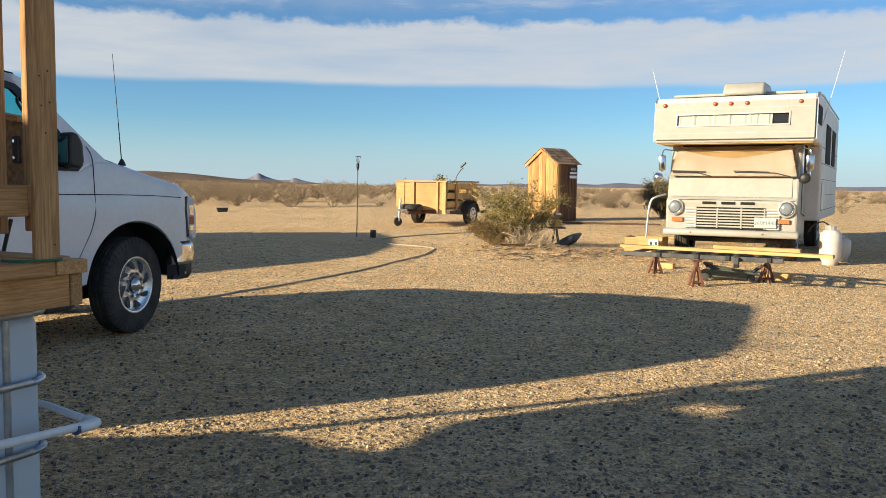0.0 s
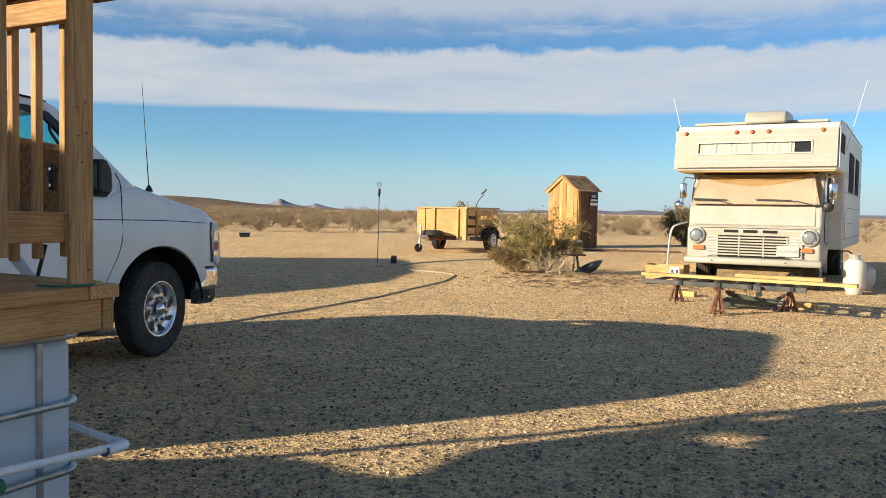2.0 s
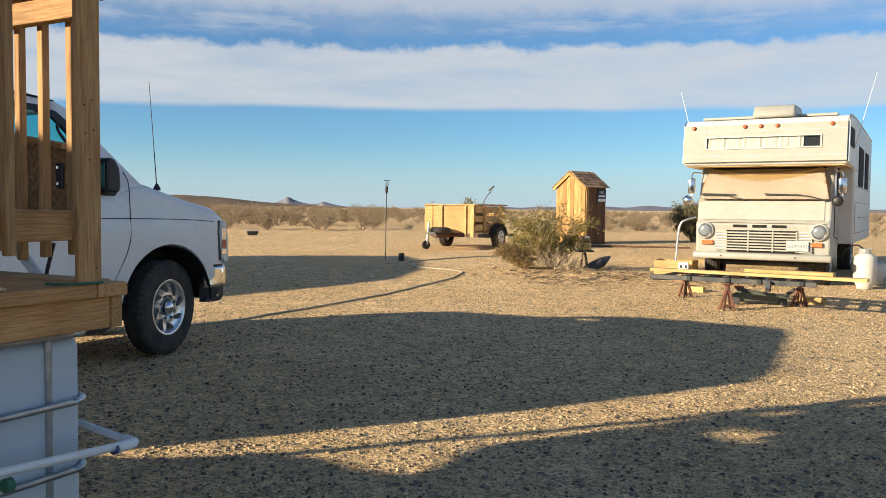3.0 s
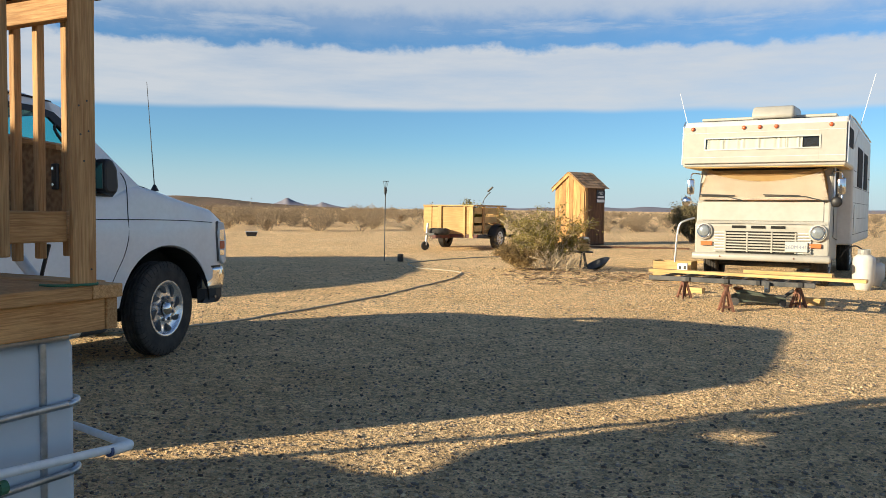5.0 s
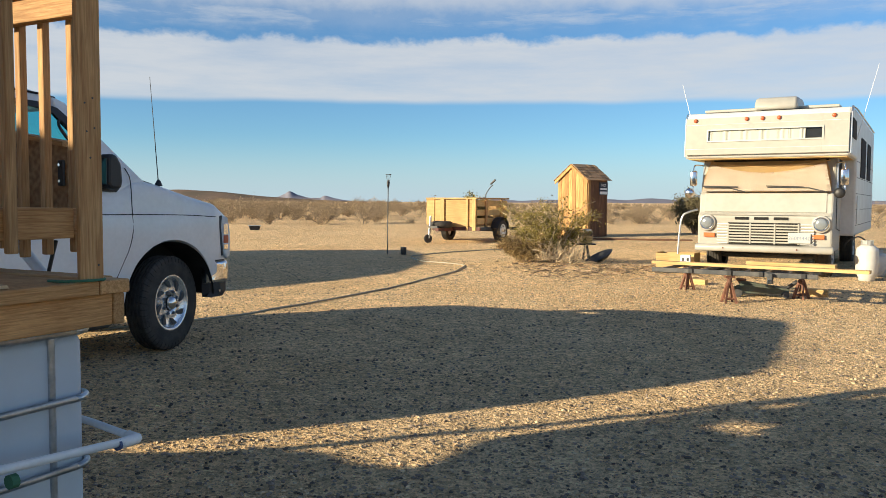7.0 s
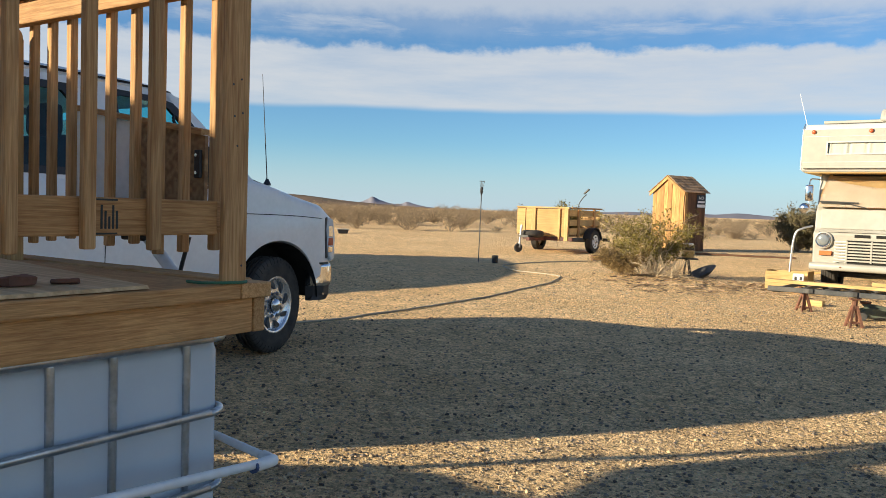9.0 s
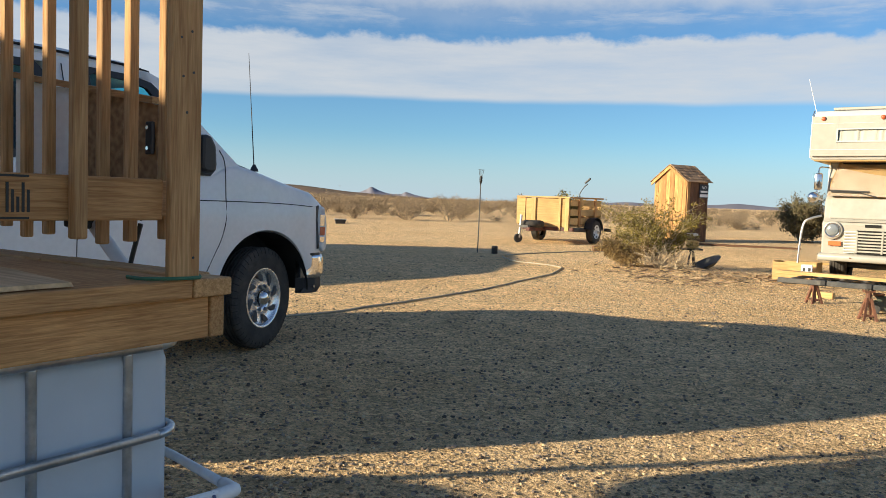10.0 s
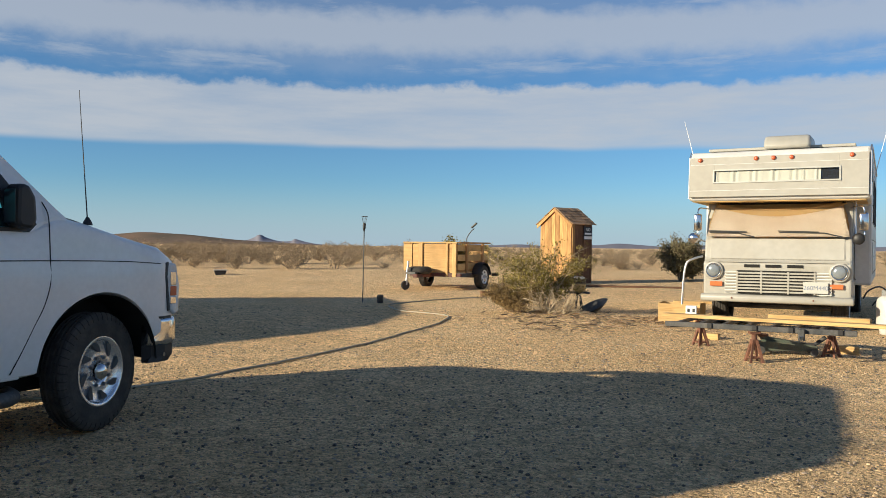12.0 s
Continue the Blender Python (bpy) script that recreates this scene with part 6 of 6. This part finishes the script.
def twig_litter():
    """Broken twigs and bark strewn over the low mound beside the creosote."""
    rnd = random.Random(41)
    v, f = [], []
    for k in range(420):
        cx, cy, sx, sy = ((1.35, 12.9, .65, .5), (2.35, 12.7, .8, .4), (2.9, 13.3, .6, .25))[k % 3]
        x, y, a, ln = rnd.gauss(cx, sx), rnd.gauss(cy, sy), rnd.uniform(0, 6.28), rnd.uniform(.04, .22)
        r = rnd.uniform(.003, .010)
        c, d = Vector((x, y, ground_height(x, y) + r * .8)), Vector((math.cos(a), math.sin(a), rnd.uniform(0, .22)))
        n, i = Vector((-d.y, d.x, 0)), len(v)
        for e in (c, c + d * ln * .5 + n * ln * rnd.uniform(-.12, .12), c + d * ln):
            v.extend([tuple(e + n * r), tuple(e - n * r), tuple(e + Vector((0, 0, r * 1.5)))])
        for j in (0, 3):
            for q in range(3):
                f.append((i + j + q, i + j + (q + 1) % 3, i + j + 3 + (q + 1) % 3, i + j + 3 + q))
    tagged(raw("twig_litter", v, f, LITTER), "broken twigs and bark strewn on the sand", "twigs", kind="stuff")


twig_litter()


def beam(name, a, b, w, h, mat, label, cat):
    a, b = Vector((*a, ground_height(*a) - 0.01)), Vector((*b, ground_height(*b) - 0.01))
    rz = math.degrees(math.atan2(b.y - a.y, b.x - a.x))
    t = thing(name, pose(*a, 0, -math.degrees(math.atan2(b.z - a.z, (b - a).length)), rz), label, cat)
    ln = (b - a).length
    o = part("beam", box(-ln / 2, ln / 2, -w / 2, w / 2, 0, h, 0.01), mat, t)
    o.location = (ln / 2, 0, 0)


beam("timber", (2.4, 22.2), (5.6, 21.6), 0.14, 0.05, CEDAR_D, "weathered timber lying on the sand before the outhouse", "timber")
beam("timber", (0.45, 18.3), (1.6, 18.6), 0.16, 0.12, CEDAR_D, "weathered timber lying on the sand by the trailer", "timber")
beam("board", (4.2, 17.2), (5.6, 17.0), 0.3, 0.05, PINE_X, "short pine board lying flat on the sand", "board")


# ---- unseen shape added out of sight to the left, to shade the sand behind the van ----
def make_left_caster():
    t = thing("left_shade_caster", pose(-9.2, 0, 0.05), "unseen shape added past the van to cast shade on the sand", "trailer")
    # outline follows the shade it has to throw, not a known object
    part("body", prism([(7.0, 0.4), (7.0, 1.25), (8.0, 1.80), (9.3, 2.32), (10.6, 2.46), (13.0, 2.42), (14.5, 2.30), (15.2, 1.5), (15.2, 0.4)], 0.0, 0.9, "YZ", bevel=0.04), RVSIDE, t)
    part("caster_base", box(0.1, 0.8, 7.2, 15.0, 0.0, 0.4), DARK, t)


make_left_caster()


def make_deck_caster():
    """Unseen panel and leaning pole added behind the path's left side, out of sight, to shade the sand."""
    t = thing("deck_shade_caster", pose(-4.9, 0, -0.02), "unseen cut-out panel added behind the deck to cast shade", "wall", kind="structure")
    # panel edge shaped to the outline of the shade on the ground
    side = [(-6, 0), (2.34, 0), (2.35, 1.02), (2.25, 1.07), (2.14, 1.16), (1.99, 1.31), (1.87, 1.375), (1.66, 1.42), (1.52, 1.475), (1.46, 1.53), (1.60, 1.575), (1.73, 1.60),
            (1.79, 1.64), (1.82, 2.0), (1.76, 2.72), (1.27, 2.72), (1.24, 2.62), (0.36, 2.62), (0.33, 3.5), (-6, 3.5)]
    wall = part("panel", prism(side, -0.06, 0, "YZ"), WOOD_Z, t)
    # holes that let dapples of sun through onto the sand
    gaps = [[(1.60, 1.965), (1.31, 2.03), (1.24, 2.10), (1.30, 2.13), (1.42, 2.09), (1.54, 2.03)], [(1.62, 2.02), (1.52, 2.06), (1.50, 2.09), (1.60, 2.05)],
            [(1.79, 2.11), (1.70, 2.15), (1.66, 2.21), (1.70, 2.22), (1.76, 2.17)], [(1.76, 1.86), (1.72, 1.90), (1.73, 1.94), (1.77, 1.90)], [(1.72, 2.30), (1.64, 2.38), (1.62, 2.48), (1.66, 2.46), (1.70, 2.38)]]
    carve(wall, [prism(g, -5.1, -4.7, "YZ") for g in gaps])
    part("pole", rod((0.0, 2.17, 0.6), (0.0, 1.70, 3.0), 0.036, seg=8), WOOD_Z, t)


make_deck_caster()


# ---- desert scrub, gravel ----
def scatter_scrub():
    """Dry brush over the open desert, a few clump shapes repeated with turns and sizes."""
    rnd = random.Random(77)
    kinds = [scrub_geometry(random.Random(100 + k), 8 + 2 * k, 0.75, (1.3, 1.0, 1.5, 1.1)[k], 0.036, 3 + k % 2, 0.011, sub=3, levels=1) for k in range(4)]
    kinds = [(np.array(a), b, np.array(c) if c else np.zeros((0, 3)), d) for a, b, c, d in kinds]
    tv, tf, lv, lf = [], [], [], []
    tn = ln = 0
    placed = 0
    while placed < 1500:
        a = rnd.uniform(-0.74, 0.80)
        r = 31 + 200 * rnd.random() ** 1.5
        x, y = r * math.sin(a), r * math.cos(a)
        if y < 30 or (x > -4 and x < 8 and y < 33 + 3 * noise.noise((x * .3, 0, 0))):
            continue
        if noise.noise((x * .09, y * .09, 0)) + rnd.uniform(-.35, .45) < 0:
            continue
        va, fa, vb, fb = kinds[rnd.randrange(4)]
        sc = rnd.uniform(0.45, 1.15) * (1.1 if x < 0 else 0.9) * (1.2 if r > 70 else 1)
        w = rnd.uniform(0, 6.28)
        R = np.array([[math.cos(w), -math.sin(w), 0], [math.sin(w), math.cos(w), 0], [0, 0, rnd.uniform(.55, .95)]]) * sc
        off = np.array([x, y, ground_height(x, y) - 0.05])
        q = va @ R.T + off
        tv.append(q), tf.extend([tuple(i + tn for i in f) for f in fa])
        tn += len(q)
        q = vb @ R.T + off
        lv.append(q), lf.extend([tuple(i + ln for i in f) for f in fb])
        ln += len(q)
        placed += 1
    o = raw("desert_scrub", np.concatenate(tv).tolist(), tf, TWIGDARK)
    tagged(o, "dry twiggy desert scrub covering the plain", "scrub", kind="stuff")
    o = raw("desert_scrub_leaves", np.concatenate(lv).tolist(), lf, SCRUB)
    tagged(o, "tan and olive leaves of the desert scrub", "scrub", kind="stuff")


scatter_scrub()


def scatter_stones():
    """Loose gravel and clods on the sand."""
    rnd = random.Random(5)
    ico = bmesh.new()
    bmesh.ops.create_icosphere(ico, subdivisions=1, radius=1)
    base = np.array([v.co[:] for v in ico.verts])
    tris = [tuple(v.index for v in f.verts) for f in ico.faces]
    ico.free()
    sets = {"gravel": (STONE, 34000, 0.0035, 0.0135, 0.5), "sand_clods": (CLOD, 26000, 0.0035, 0.0125, 0.4)}
    for name, (mat, count, lo, hi, lift) in sets.items():
        vv, ff, n = [], [], 0
        for _ in range(count):
            y = 2.6 + 13 * rnd.random() ** 1.7
            x = rnd.uniform(-0.62, 0.66) * (y + 1.5)
            s = lo + (hi - lo) * rnd.random() ** 3
            w = rnd.uniform(0, 6.28)
            q = base * (1 + 0.28 * np.array([rnd.uniform(-1, 1) for _ in range(len(base))])[:, None])
            q = q * np.array([s * rnd.uniform(.8, 1.5), s, s * rnd.uniform(.5, .9)])
            q = q @ np.array([[math.cos(w), math.sin(w), 0], [-math.sin(w), math.cos(w), 0], [0, 0, 1]])
            vv.append(q + np.array([x, y, ground_height(x, y) + s * lift * .4]))
            ff.extend([(a + n, b + n, c + n) for a, b, c in tris])
            n += len(base)
        o = raw(name, np.concatenate(vv).tolist(), ff, mat)
        tagged(o, "loose pale gravel lying on the sand" if name == "gravel" else "small crumbled clods of sand", "gravel", kind="stuff")


scatter_stones()
